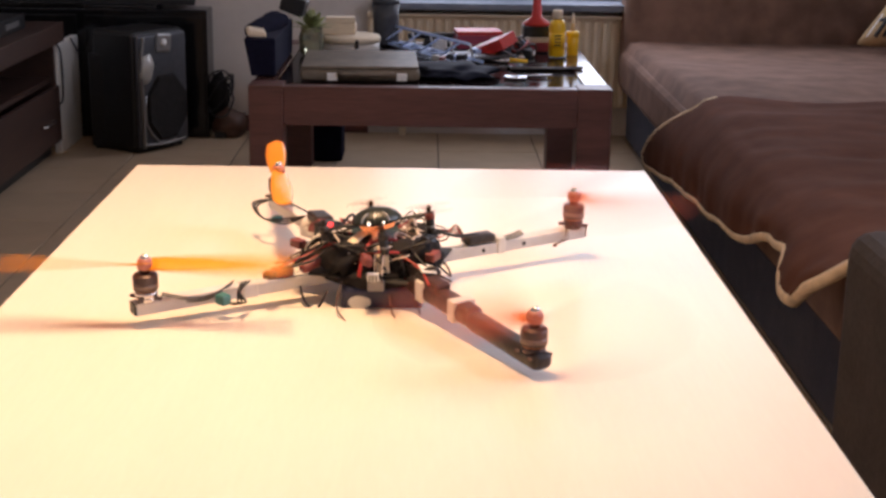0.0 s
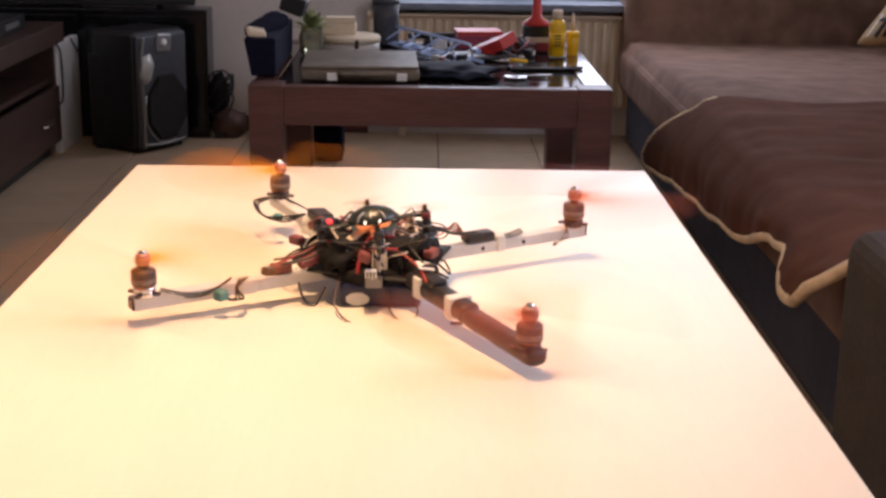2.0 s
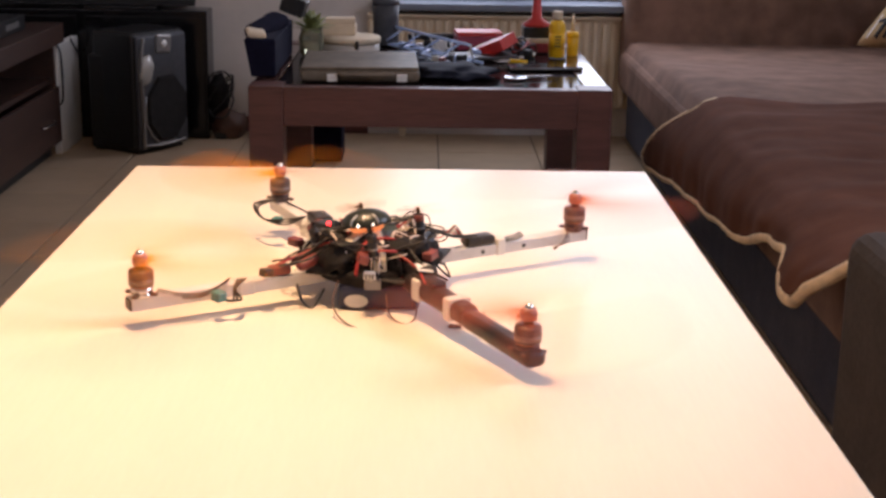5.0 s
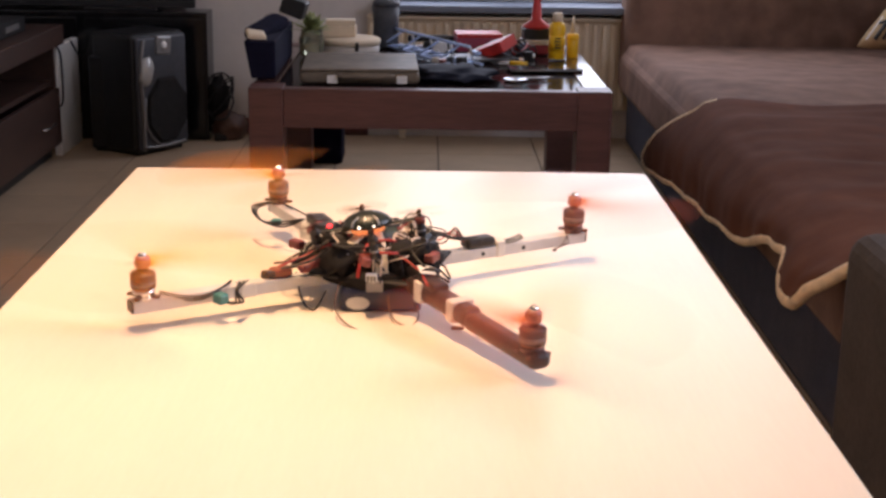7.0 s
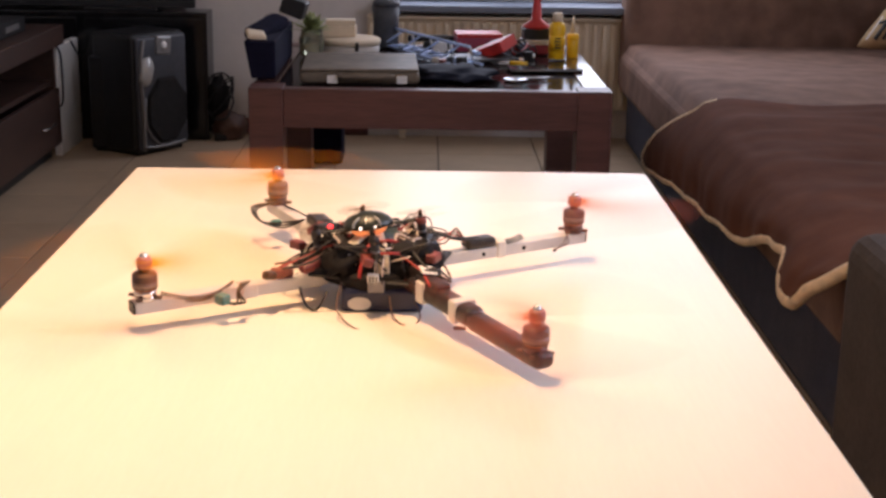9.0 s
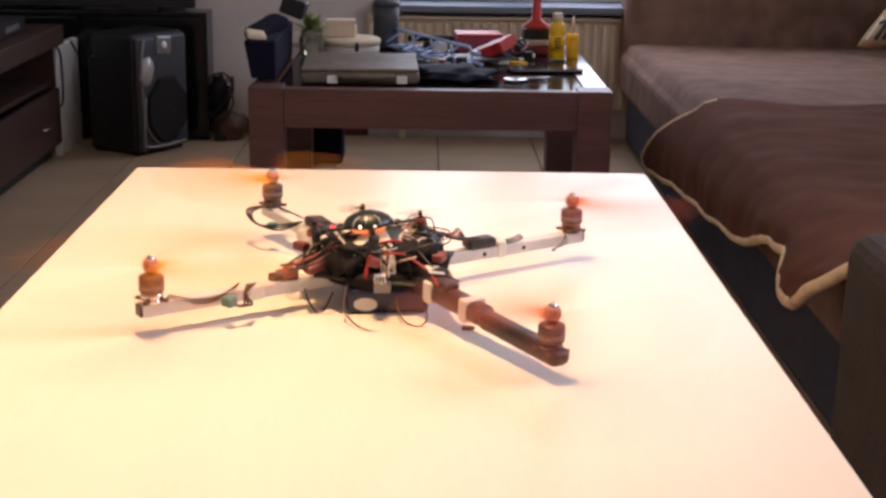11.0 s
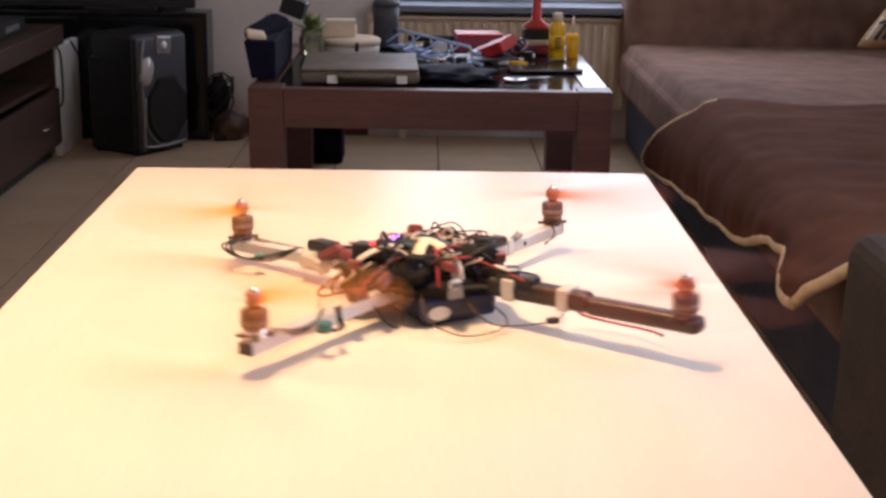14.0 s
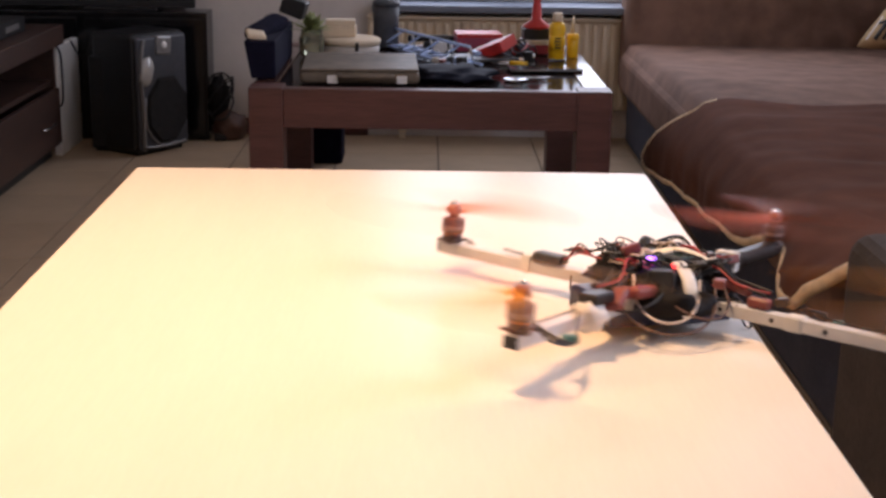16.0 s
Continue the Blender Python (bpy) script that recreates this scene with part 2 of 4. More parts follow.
# ------------------------------------------------------------ structure
def structure():
    single("floor", box(4.6, 7.6, 0.1, (0.1, 2.3, -0.106)), M_GROUT, "grey grout bed under beige floor tiles", "floor", "structure")
    single("ceiling", box(4.6, 7.6, 0.1, (0.1, 2.3, 2.5)), M_CEIL, "plain white painted ceiling", "ceiling", "structure")
    single("wall_west", box(0.15, 7.6, 2.5, (-2.075, 2.3, 0)), M_WALL, "off-white plastered wall behind the media bench", "wall", "structure")
    # opening and window are out of view, added for the light from the right
    bm = box(0.15, 1.95, 2.5, (2.275, -0.525, 0))
    box(0.15, 4.05, 2.5, (2.275, 4.075, 0), bm=bm)
    box(0.15, 1.60, 1.52, (2.275, 1.25, 0), bm=bm)
    box(0.15, 1.60, 0.14, (2.275, 1.25, 2.36), bm=bm)
    single("wall_east", bm, M_WALL, "off-white plastered wall with an assumed high side window", "wall", "structure")
    w2 = thing("assumed_side_window", "assumed high side window, unseen, for the light from the right", "window", kind="structure")
    for y in (0.49, 1.25, 2.01):
        part("window_frame", box(0.06, 0.06, 0.84, (2.30, y, 1.52), 0.006), M_FRAME, w2)
    for z in (1.525, 2.305):
        part("window_rail", box(0.05, 1.46, 0.05, (2.30, 1.25, z), 0.006), M_FRAME, w2)
    single("wall_south", box(4.2, 0.15, 2.5, (0.1, -1.425, 0)), M_WALL, "off-white plastered wall", "wall", "structure")
    # window wall in four pieces round the opening
    bm = box(1.80, 0.20, 2.5, (-1.10, WALL_Y + 0.10, 0))
    box(0.40, 0.20, 2.5, (2.00, WALL_Y + 0.10, 0), bm=bm)
    box(2.00, 0.20, 0.56, (0.80, WALL_Y + 0.10, 0), bm=bm)
    box(2.00, 0.20, 0.40, (0.80, WALL_Y + 0.10, 2.10), bm=bm)
    single("wall_north", bm, M_WALL, "off-white plastered wall with a wide window", "wall", "structure")
    single("window_sill", box(2.06, 0.24, 0.03, (0.80, WALL_Y - 0.02, 0.545), 0.006), M_SILL, "grey-blue stone window sill above the radiator", "sill", "structure")
    w = thing("window_1", "wide white plastic window over the radiator", "window", kind="structure")
    for x, sx in ((-0.17, 0.06), (0.385, 0.09), (1.77, 0.06)):
        part("window_frame", box(sx, 0.07, 1.46, (x, WALL_Y + 0.13, 0.60), 0.006), M_FRAME, w)
    for z in (0.575, 2.04):
        part("window_rail", box(2.0, 0.08, 0.06, (0.80, WALL_Y + 0.13, z), 0.006), M_FRAME, w)
    single("baseboard", box(0.60, 0.014, 0.07, (-0.55, WALL_Y - 0.007, 0), 0.003), M_DARKWOOD, "dark wooden baseboard along the window wall", "baseboard", "structure")


def radiator():
    r = thing("radiator", "cream fluted panel radiator below the window", "radiator", pose(0.40, WALL_Y - 0.075, 0.13))
    part("back_panel", box(1.30, 0.03, 0.38, (0, 0.03, 0), 0.006), M_RAD, r)
    for k in range(33):
        part("flute", box(0.026, 0.022, 0.36, (-0.63 + k * 0.0394, 0.006, 0.01), 0.008, 2), M_RAD, r)
    part("top_grille", box(1.30, 0.085, 0.012, (0, 0.02, 0.383), 0.003), M_RAD, r)
    part("valve", lathe([(0.012, 0), (0.018, 0.01), (0.018, 0.05), (0.010, 0.055)], (0.69, 0.02, 0.06)), M_WHITE, r)
    part("pipe", tube([(0.69, 0.02, 0.07), (0.69, 0.02, 0.0), (0.69, 0.03, -0.125)], 0.009), M_RAD, r)
    for x in (-0.5, 0.5):
        part("bracket", box(0.03, 0.05, 0.13, (x, 0.03, -0.13), 0.003), M_RAD, r)


# ------------------------------------------------------------ white table
def white_table():
    t = thing("work_table", "pale beech laminate table with a smooth glossy top", "table")
    x0, x1, y0, y1 = -0.402, 0.309, 0.42, 1.897
    part("tabletop", box(x1 - x0, y1 - y0, 0.026, ((x0 + x1) / 2, (y0 + y1) / 2, TOP - 0.026), 0.0025), M_LAMINATE, t)
    for x in (x0 + 0.05, x1 - 0.05):
        for y in (y0 + 0.05, y1 - 0.05):
            part("leg", box(0.05, 0.05, TOP - 0.026, (x, y, 0), 0.004), M_LAMINATE, t)
    for y in (y0 + 0.05, y1 - 0.05):
        part("apron", box(x1 - x0 - 0.15, 0.02, 0.07, ((x0 + x1) / 2, y, TOP - 0.096), 0.002), M_LAMINATE, t)
    for x in (x0 + 0.05, x1 - 0.05):
        part("apron", box(0.02, y1 - y0 - 0.15, 0.07, (x, (y0 + y1) / 2, TOP - 0.096), 0.002), M_LAMINATE, t)


# ------------------------------------------------------------ coffee table
def coffee_table():
    t = thing("coffee_table", "dark stained wooden coffee table with an inset dark glass top", "table")
    x0, x1, y0, y1, w = -0.537, 0.566, 4.155, 5.28, 0.105
    for x in (x0 + w / 2, x1 - w / 2):
        for y in (y0 + w / 2, y1 - w / 2):
            part("leg", box(w, w, LOW, (x, y, 0), 0.003), M_DARKWOOD, t)
    for y in (y0 + 0.028, y1 - 0.028):
        part("rail", box(x1 - x0 - 2 * w, 0.05, 0.120, ((x0 + x1) / 2, y, LOW - 0.122), 0.003), M_DARKWOOD, t)
    for x in (x0 + 0.04, x1 - 0.04):
        part("rail", box(0.076, y1 - y0 - 2 * w, 0.120, (x, (y0 + y1) / 2, LOW - 0.122), 0.003), M_DARKWOOD_Y, t)
    for x in (x0 + 0.088, x1 - 0.088):
        part("ledge", box(0.018, y1 - y0 - 2 * w, 0.03, (x, (y0 + y1) / 2, LOW - 0.05), 0.002), M_DARKWOOD_Y, t)
    part("glass_panel", box(x1 - x0 - 2 * w + 0.05, y1 - y0 - 0.106, 0.008, ((x0 + x1) / 2, (y0 + y1) / 2, LOW - 0.014), 0.001), M_GLASSTOP, t, "dark glass panel with muted reflections")


# ------------------------------------------------------------ sofa
def sofa():
    s = thing("corner_sofa", "grey-brown velour corner sofa with slate fabric base", "sofa")
    part("base", box(1.20, 3.50, 0.22, (1.44, 4.0, 0.02), 0.02), M_SOFA_SIDE, s, "slate fabric sofa base")

    def seat(u, v):
        x, y = 0.80 + 1.15 * u, 2.30 + 3.46 * v
        edge = min(1, u / 0.05)
        z = 0.445 - 0.10 * (1 - edge) ** 2 + 0.010 * math.sin(y * 3.1) * edge + 0.006 * noise.noise((x * 4, y * 4, 0))
        return x - 0.018 * edge * (1 - u) * 0, y, z

    bm = sheet(seat, 30, 60)
    box(1.15, 3.44, 0.16, (1.375, 4.02, 0.24), 0.03, 3, bm=bm)
    part("seat_cushion", bm, M_SOFA, s)
    part("end_back", box(1.20, 0.22, 0.62, (1.42, 5.83, 0.20), 0.05, 4), M_SOFA, s)
    part("long_back", box(0.26, 3.2, 0.60, (2.05, 4.0, 0.22), 0.05, 4), M_SOFA, s)
    part("armrest", box(0.34, 1.25, 0.54, (0.89, 1.665, 0.005), 0.045, 4), M_ARMREST, s)
    part("front_seam", tube([(0.812, 5.60, 0.25), (0.806, 4.0, 0.245), (0.812, 2.35, 0.25)], 0.004), M_SOFA_SIDE, s)
    for x, y in ((0.95, 5.6), (0.95, 2.5), (1.9, 5.6), (1.9, 2.5)):
        part("foot", box(0.06, 0.06, 0.03, (x, y, 0)), M_BLACK, s)


HEM = ((2.20, 0.462), (2.33, 0.462), (2.38, 0.448), (2.43, 0.390), (2.48, 0.345), (2.56, 0.352), (2.66, 0.392), (2.80, 0.378), (3.15, 0.300),
       (3.55, 0.265), (3.95, 0.235), (4.30, 0.200), (4.48, 0.185), (4.56, 0.20))


def hem_height(y):
    for (a, za), (b, zb) in zip(HEM, HEM[1:]):
        if y <= b:
            t = max(0, (y - a) / (b - a))
            t = t * t * (3 - 2 * t)
            return za + (zb - za) * t
    return HEM[-1][1]


def drape(u, v):
    """u from the sofa's back to the hanging hem, v along the sofa."""
    flat = 0.78
    front = 0.775 + 0.040 * v
    if u < flat:
        s = u / flat
        x = 1.85 - s * (1.85 - front)
        y = 2.26 + v * (4.06 - 2.26 + 0.02 * math.sin(x * 9))
        z = 0.464 + 0.011 * noise.noise((x * 3, y * 5, 3)) + 0.005 * noise.noise((x * 4 + 3 * y, y * 11, 7))
        z -= 0.02 * max(0, s - 0.93) / 0.07
        return x, y, z
    s = (u - flat) / (1 - flat)
    y0 = 2.26 + v * (4.06 - 2.26)
    y = y0 + 0.52 * s * max(0, (y0 - 3.0) / 1.06) ** 1.3
    low = hem_height(y)
    z = 0.442 + (low - 0.442) * s
    fold = 0.022 * noise.noise((y * 4.2, 0, 1)) + 0.012 * noise.noise((y * 11, s, 4))
    hang = min(1, max(0, (0.455 - low) / 0.09))
    x = front - (0.045 + 0.035 * v * v) * hang * math.sin(min(1, s * 1.6) * math.pi / 2) + fold * s
    x -= 0.04 * s * min(1, max(0, (2.9 - y) / 0.25)) * hang
    return x, y, z


def blanket():
    b = thing("blanket", "brown fleece blanket with cream edge hanging over the sofa front", "blanket")
    part("cloth", sheet(drape, 60, 90, 0.010), M_BLANKET, b)
    line = [Vector(drape(1.0, k / 60)) for k in range(61)]
    bm = tube(line, 0.013, 8, 1)
    side = [Vector(drape(0.74 + 0.26 * k / 10, 1.0)) for k in range(11)]
    tube(side, 0.013, 8, 1, bm=bm)
    part("hem", bm, M_HEM, b, "cream fleece hem")


def cushion():
    c = thing("throw_cushion", "yellow cushion with black and white print, sheared to fit the camera's view", "cushion", pose(1.905, 5.46, 0.462, 66, 0, -6))

    def pad(u, v):
        x, y = u - 0.5, v - 0.5
        h = 0.07 * (max(0, (1 - (2 * x) ** 4)) * max(0, (1 - (2 * y) ** 4))) ** 0.5
        # x is sheared with height to fit the outline seen from the camera
        return x * 0.40 + 0.75 * (y + 0.5) * 0.40, 0.205 + y * 0.40, h

    part("cover", sheet(pad, 16, 16, 0.01), M_CUSHION, c)
    rnd = random.Random(5)
    for k in range(16):
        u0, v0, a = rnd.uniform(0.06, 0.9), rnd.uniform(0.06, 0.9), rnd.uniform(0.3, 2.2)
        pts = []
        for j in range(4):
            u = min(0.96, max(0.04, u0 + 0.06 * j * math.cos(a + 0.5 * j)))
            v = min(0.96, max(0.04, v0 + 0.07 * j * math.sin(a + 0.5 * j)))
            x, y, h = pad(u, v)
            pts.append((x, y, h + 0.009))
        part("printed_stroke", tube(pts, 0.007 if k % 2 else 0.012), M_BLACK if k % 2 else M_WHITE, c)
    # bold print towards the lower corner
    for k in range(7):
        pts = []
        for j in range(4):
            x, y, h = pad(0.035 + 0.075 * (k // 2) + 0.045 * j * (1.2 if k % 2 else -0.15), 0.05 + 0.16 * (k % 2) + (0.02 if k % 2 else 0.08) * j)
            pts.append((x, y, h + 0.009))
        part("printed_stroke", tube(pts, 0.009 if k % 3 else 0.005), M_BLACK if k % 3 else M_WHITE, c)


# ------------------------------------------------------------ media side
def media_bench():
    t = thing("media_bench", "long dark brown wooden media bench with drawers", "cabinet")
    fx, y0, y1 = -1.44, 2.6, 5.40
    part("top", box(0.56, y1 - y0 + 0.04, 0.075, (fx - 0.25, (y0 + y1) / 2, 0.445), 0.004), M_WENGE, t)
    part("plinth", box(0.44, y1 - y0, 0.05, (fx - 0.26, (y0 + y1) / 2, 0)), M_BLACK, t)
    part("bottom_board", box(0.48, y1 - y0, 0.02, (fx - 0.25, (y0 + y1) / 2, 0.05)), M_WENGE, t)
    part("back_board", box(0.02, y1 - y0, 0.38, (fx - 0.47, (y0 + y1) / 2, 0.065)), M_BLACK, t)
    part("shelf", box(0.44, y1 - y0 - 0.04, 0.018, (fx - 0.24, (y0 + y1) / 2, 0.290)), M_WENGE, t)
    for y in (y0 + 0.012, 3.53, 4.46, y1 - 0.012):
        part("upright", box(0.46, 0.024, 0.375, (fx - 0.235, y, 0.07), 0.001), M_WENGE, t)
    for a, b in ((2.63, 3.51), (3.55, 4.44), (4.48, 5.37)):
        d = part("drawer_front", box(0.02, b - a, 0.215, (fx + 0.004, (a + b) / 2, 0.065), 0.002), M_WENGE, t)
        part("handle", tube([(fx + 0.014, (a + b) / 2 + 0.16, 0.165), (fx + 0.034, (a + b) / 2 + 0.17, 0.165), (fx + 0.034, (a + b) / 2 + 0.29, 0.165), (fx + 0.014, (a + b) / 2 + 0.30, 0.165)], 0.004, steps=3), M_METAL, d, "brushed metal handle")
    # devices on and in the bench
    p = thing("media_player", "flat black media player with a faint display", "media player", pose(-1.62, 5.02, 0.52))
    part("body", box(0.26, 0.34, 0.055, (0, 0, 0), 0.004), M_BLACK, p)
    part("display", box(0.004, 0.16, 0.02, (0.131, 0, 0.018)), M_SILVER, p)
    q = thing("receiver", "black receiver with a row of knobs", "receiver", pose(-1.64, 4.50, 0.52))
    part("body", box(0.28, 0.42, 0.11, (0, 0, 0.008), 0.004), M_BLACK, q)
    for k in range(4):
        part("knob", lathe([(0.012, 0), (0.011, 0.014)], m=pose(0.14, -0.13 + 0.09 * k, 0.06, 0, 90, 0)), M_SILVER, q)
    for y in (-0.17, 0.17):
        part("foot", box(0.2, 0.02, 0.01, (0, y, 0)), M_BLACK, q)
    w = thing("white_panel", "plain white panel standing at the end of the media bench", "panel", pose(-1.455, 5.585, 0))
    part("board", box(0.03, 0.33, 0.43, (0, 0, 0.0), 0.003), M_WHITE, w)
    c = thing("power_cable", "thin black cable hanging over the white panel", "cable")
    part("cord", tube([(-1.436, 5.40, 0.435), (-1.430, 5.43, 0.40), (-1.432, 5.45, 0.30), (-1.43, 5.43, 0.22), (-1.436, 5.41, 0.20)], 0.004), M_BLACK, c)
    c = thing("power_cable", "thin black cable hanging over the white panel", "cable")
    part("cord", tube([(-1.436, 5.62, 0.432), (-1.43, 5.65, 0.40), (-1.43, 5.70, 0.37), (-1.434, 5.745, 0.36)], 0.004), M_BLACK, c)


def speaker():
    ang = math.degrees(math.atan2(0.24, 0.161))
    s = thing("floor_speaker", "black floor speaker with silver trim and cloth grille", "loudspeaker", pose(-1.065, 5.53, 0, 0, 0, ang))
    # local x along the front face, front at -y
    part("cabinet", box(0.29, 0.23, 0.47, (0, 0.115, 0.012), 0.02, 3), M_BLACK, s)
    part("plinth", box(0.25, 0.22, 0.012, (0, 0.12, 0)), M_BLACK, s)
    part("front_panel", box(0.275, 0.02, 0.45, (0, -0.008, 0.02), 0.012, 3), M_SLATE, s)
    bm = bmesh.new()
    n = 8
    ring = [(0.118 * math.cos(2 * math.pi * (k + 0.5) / n), 0.140 * math.sin(2 * math.pi * (k + 0.5) / n)) for k in range(n)]
    lo = [bm.verts.new((x + 0.012, -0.020, 0.175 + z)) for x, z in ring]
    hi = [bm.verts.new((x * 0.93 + 0.012, -0.034, 0.175 + z * 0.93)) for x, z in ring]
    bm.faces.new(hi)
    for k in range(n):
        bm.faces.new((lo[k], lo[(k + 1) % n], hi[(k + 1) % n], hi[k]))
    bmesh.ops.recalc_face_normals(bm, faces=bm.faces[:])
    part("grille", bm, M_GRILLE, s, "black octagonal cloth grille")
    trim = [(x * 1.06 + 0.012, -0.022, 0.175 + z * 1.06) for x, z in ring]
    part("trim", tube(trim[3:7], 0.005, steps=2), M_SILVER, s, "silver trim round the grille")
    part("trim", tube([(-0.115, -0.020, 0.02), (-0.118, -0.022, 0.2), (-0.122, -0.022, 0.36), (-0.105, -0.022, 0.46)], 0.007), M_SILVER, s, "silver trim along the edge")
    part("cheek", lump(0.072, 0.034, 0.120, (-0.092, -0.020, 0.335), (0, 14, 0), 21, 0.12), M_CHEEK, s, "silver cheek beside the grille")
    tw = part("tweeter", box(0.082, 0.014, 0.074, (0.004, -0.020, 0.394), 0.008, turn=(0, 6, 0)), M_SILVER, s, "silver tweeter plate")
    part("dome", lathe([(0.016, 0), (0.013, 0.006), (0.004, 0.010)], m=pose(0.0, -0.027, 0.433, 90, 0, 0)), M_WHITE, tw)
    part("lower_trim", tube([(-0.11, -0.022, 0.035), (0, -0.026, 0.028), (0.11, -0.022, 0.035)], 0.006), M_SILVER, s)
    b = thing("subwoofer", "plain black box subwoofer on the floor", "subwoofer", pose(-1.245, 5.62, 0, 0, 0, -8))
    part("cabinet", box(0.17, 0.24, 0.375, (0, 0, 0.012), 0.01, 3), M_BLACK, b)
    part("foot", box(0.15, 0.20, 0.012, (0, 0, 0)), M_BLACK, b)
    k = thing("black_cabinet", "tall glossy black cabinet against the wall", "cabinet", pose(-1.43, 5.855, 0))
    part("body", box(1.04, 0.16, 0.535, (0, 0, 0.0), 0.006), M_BLACKGLOSS, k)
    part("door", box(0.49, 0.012, 0.49, (0.262, -0.087, 0.02), 0.003), M_BLACKGLOSS, k)
    part("door", box(0.49, 0.012, 0.49, (-0.262, -0.087, 0.02), 0.003), M_BLACKGLOSS, k)
    tv = thing("television", "large black flat television standing on the black cabinet", "television", pose(-1.47, 5.86, 0.536))
    part("screen", box(1.0, 0.05, 0.58, (0, 0, 0.012), 0.006), M_BLACKGLOSS, tv)
    part("bezel", box(1.01, 0.012, 0.03, (0, -0.032, 0.012), 0.003), M_BLACK, tv)
    part("stand", box(0.30, 0.14, 0.012, (0.20, 0, 0), 0.004), M_BLACK, tv)
    h = thing("cable_coil", "tangle of dark cables on the floor by the wall", "cables", pose(-0.885, 5.80, 0.0))
    part("cable_bag", lump(0.100, 0.080, 0.200, (0.0, 0.02, 0.165), (0, 6, 0), 31, 0.35), M_SOFTBLACK, h)
    part("cable_bag", lump(0.150, 0.100, 0.130, (0.055, 0.01, 0.055), (0, 0, 0), 33, 0.35), M_WIRE_BR, h, "brown cable bag")
    for j in range(4):
        pts = [(0.02 + 0.055 * math.cos(a * 1.05 + j), 0.045 * math.sin(a * 1.05 + j), 0.09 + 0.02 * j + 0.07 * (1 + math.sin(a * 1.05 + j * 2))) for a in range(7)]
        part("loop", tube(pts, 0.004), M_BLACK, h)
    part("plug", box(0.05, 0.04, 0.03, (0.02, -0.02, 0), 0.006), M_BLACK, h)


# ------------------------------------------------------------ quadcopter
R_A, R_B, R_C, R_D = 0.239, 0.248, 0.2385, 0.266
SPINS = []


def blade_mesh(r, chord, hub, thick=0.0012, pitch=18):
    """Two twisted blades round a hub; z is the shaft."""
    bm = lathe([(hub, -0.003), (hub, 0.003)], n=14)
    for sgn in (1, -1):
        def fn(u, v, sgn=sgn):
            s = hub * 0.6 + (r - hub * 0.6) * u
            w = chord * (0.45 + 1.1 * math.sin(math.pi * min(1, u * 0.62 + 0.18))) * 0.62 * (1 - max(0, u - 0.9) ** 2 * 70)
            tw = radians(pitch * (1.25 - 0.9 * u))
            c = (v - 0.42) * w
            return sgn * s, sgn * c * math.cos(tw), -c * math.sin(tw) + 0.0006 * math.sin(math.pi * v)
        join(bm, sheet(fn, 12, 5, thick))
    return bm


def motor(parent, x, y, turn, prop_material, base=M_BELL, pitch=18):
    k = 0.82
    at = pose(x, y, 0.0345, 0, 0, turn)

    def turned(profile, n=20):
        return lathe([(r * k, z * k) for r, z in profile], n=n)

    m = part("motor", turned([(0.0125, 0.0), (0.0125, 0.005), (0.010, 0.006), (0.010, 0.008)]), base, parent, "brushless motor with dark bell", at)
    part("mount", lathe([(0.0085, -0.0050), (0.0095, -0.0040), (0.0095, 0.0)], n=16), base, m)
    part("windings", turned([(0.0118, 0.006), (0.0118, 0.010)]), M_COPPER, m)
    part("bell", turned([(0.0136, 0.008), (0.0140, 0.009), (0.0140, 0.0235), (0.0125, 0.0255), (0.006, 0.0265)], 28), M_BELL, m)
    # band is a lighter grey metal than the bell
    part("bell_band", turned([(0.01415, 0.0105), (0.01415, 0.0165)], 28), M_BAND, m, "lighter metal band on the bell")
    part("collet", turned([(0.0055, 0.0265), (0.0055, 0.030), (0.0080, 0.031), (0.0080, 0.033)]), M_METAL, m)
    part("spinner", turned([(0.0050, 0.042), (0.0050, 0.044), (0.0038, 0.047), (0.001, 0.0485)]), M_METAL, m, "bright spinner nut")
    for j in range(4):
        a = math.pi / 4 + j * math.pi / 2
        part("mount_lug", box(0.014, 0.005, 0.003, (0.009 * math.cos(a), 0.009 * math.sin(a), -0.0030), 0.001, turn=(0, 0, math.degrees(a))), M_BELL, m)
    bm = blade_mesh(0.135, 0.025, 0.0070, 0.0012, pitch)
    p = part("propeller", bm, prop_material, parent, "two-blade translucent orange propeller", pose(x, y, 0.0345 + 0.030))
    part("hub", lathe([(0.0070, -0.004), (0.0074, 0.0), (0.0066, 0.004), (0.0048, 0.0062)]), M_HUB, p, "dull red propeller hub")
    return p


def lump(sx, sy, sz, at, turn=(0, 0, 0), seed=0, rough=0.42):
    """A crumpled soft bundle."""
    bm = bmesh.new()
    bmesh.ops.create_icosphere(bm, subdivisions=3, radius=0.5)
    for v in bm.verts:
        n = noise.noise(v.co * 4.5 + Vector((seed * 3.1, seed * 1.7, 0)))
        n2 = noise.noise(v.co * 11 + Vector((seed, 5, seed)))
        v.co *= 1 + rough * n + rough * 0.4 * n2
        v.co.x *= sx
        v.co.y *= sy
        v.co.z *= sz
    for f in bm.faces:
        f.smooth = True
    bmesh.ops.transform(bm, matrix=pose(*at, *turn), verts=bm.verts)
    return bm


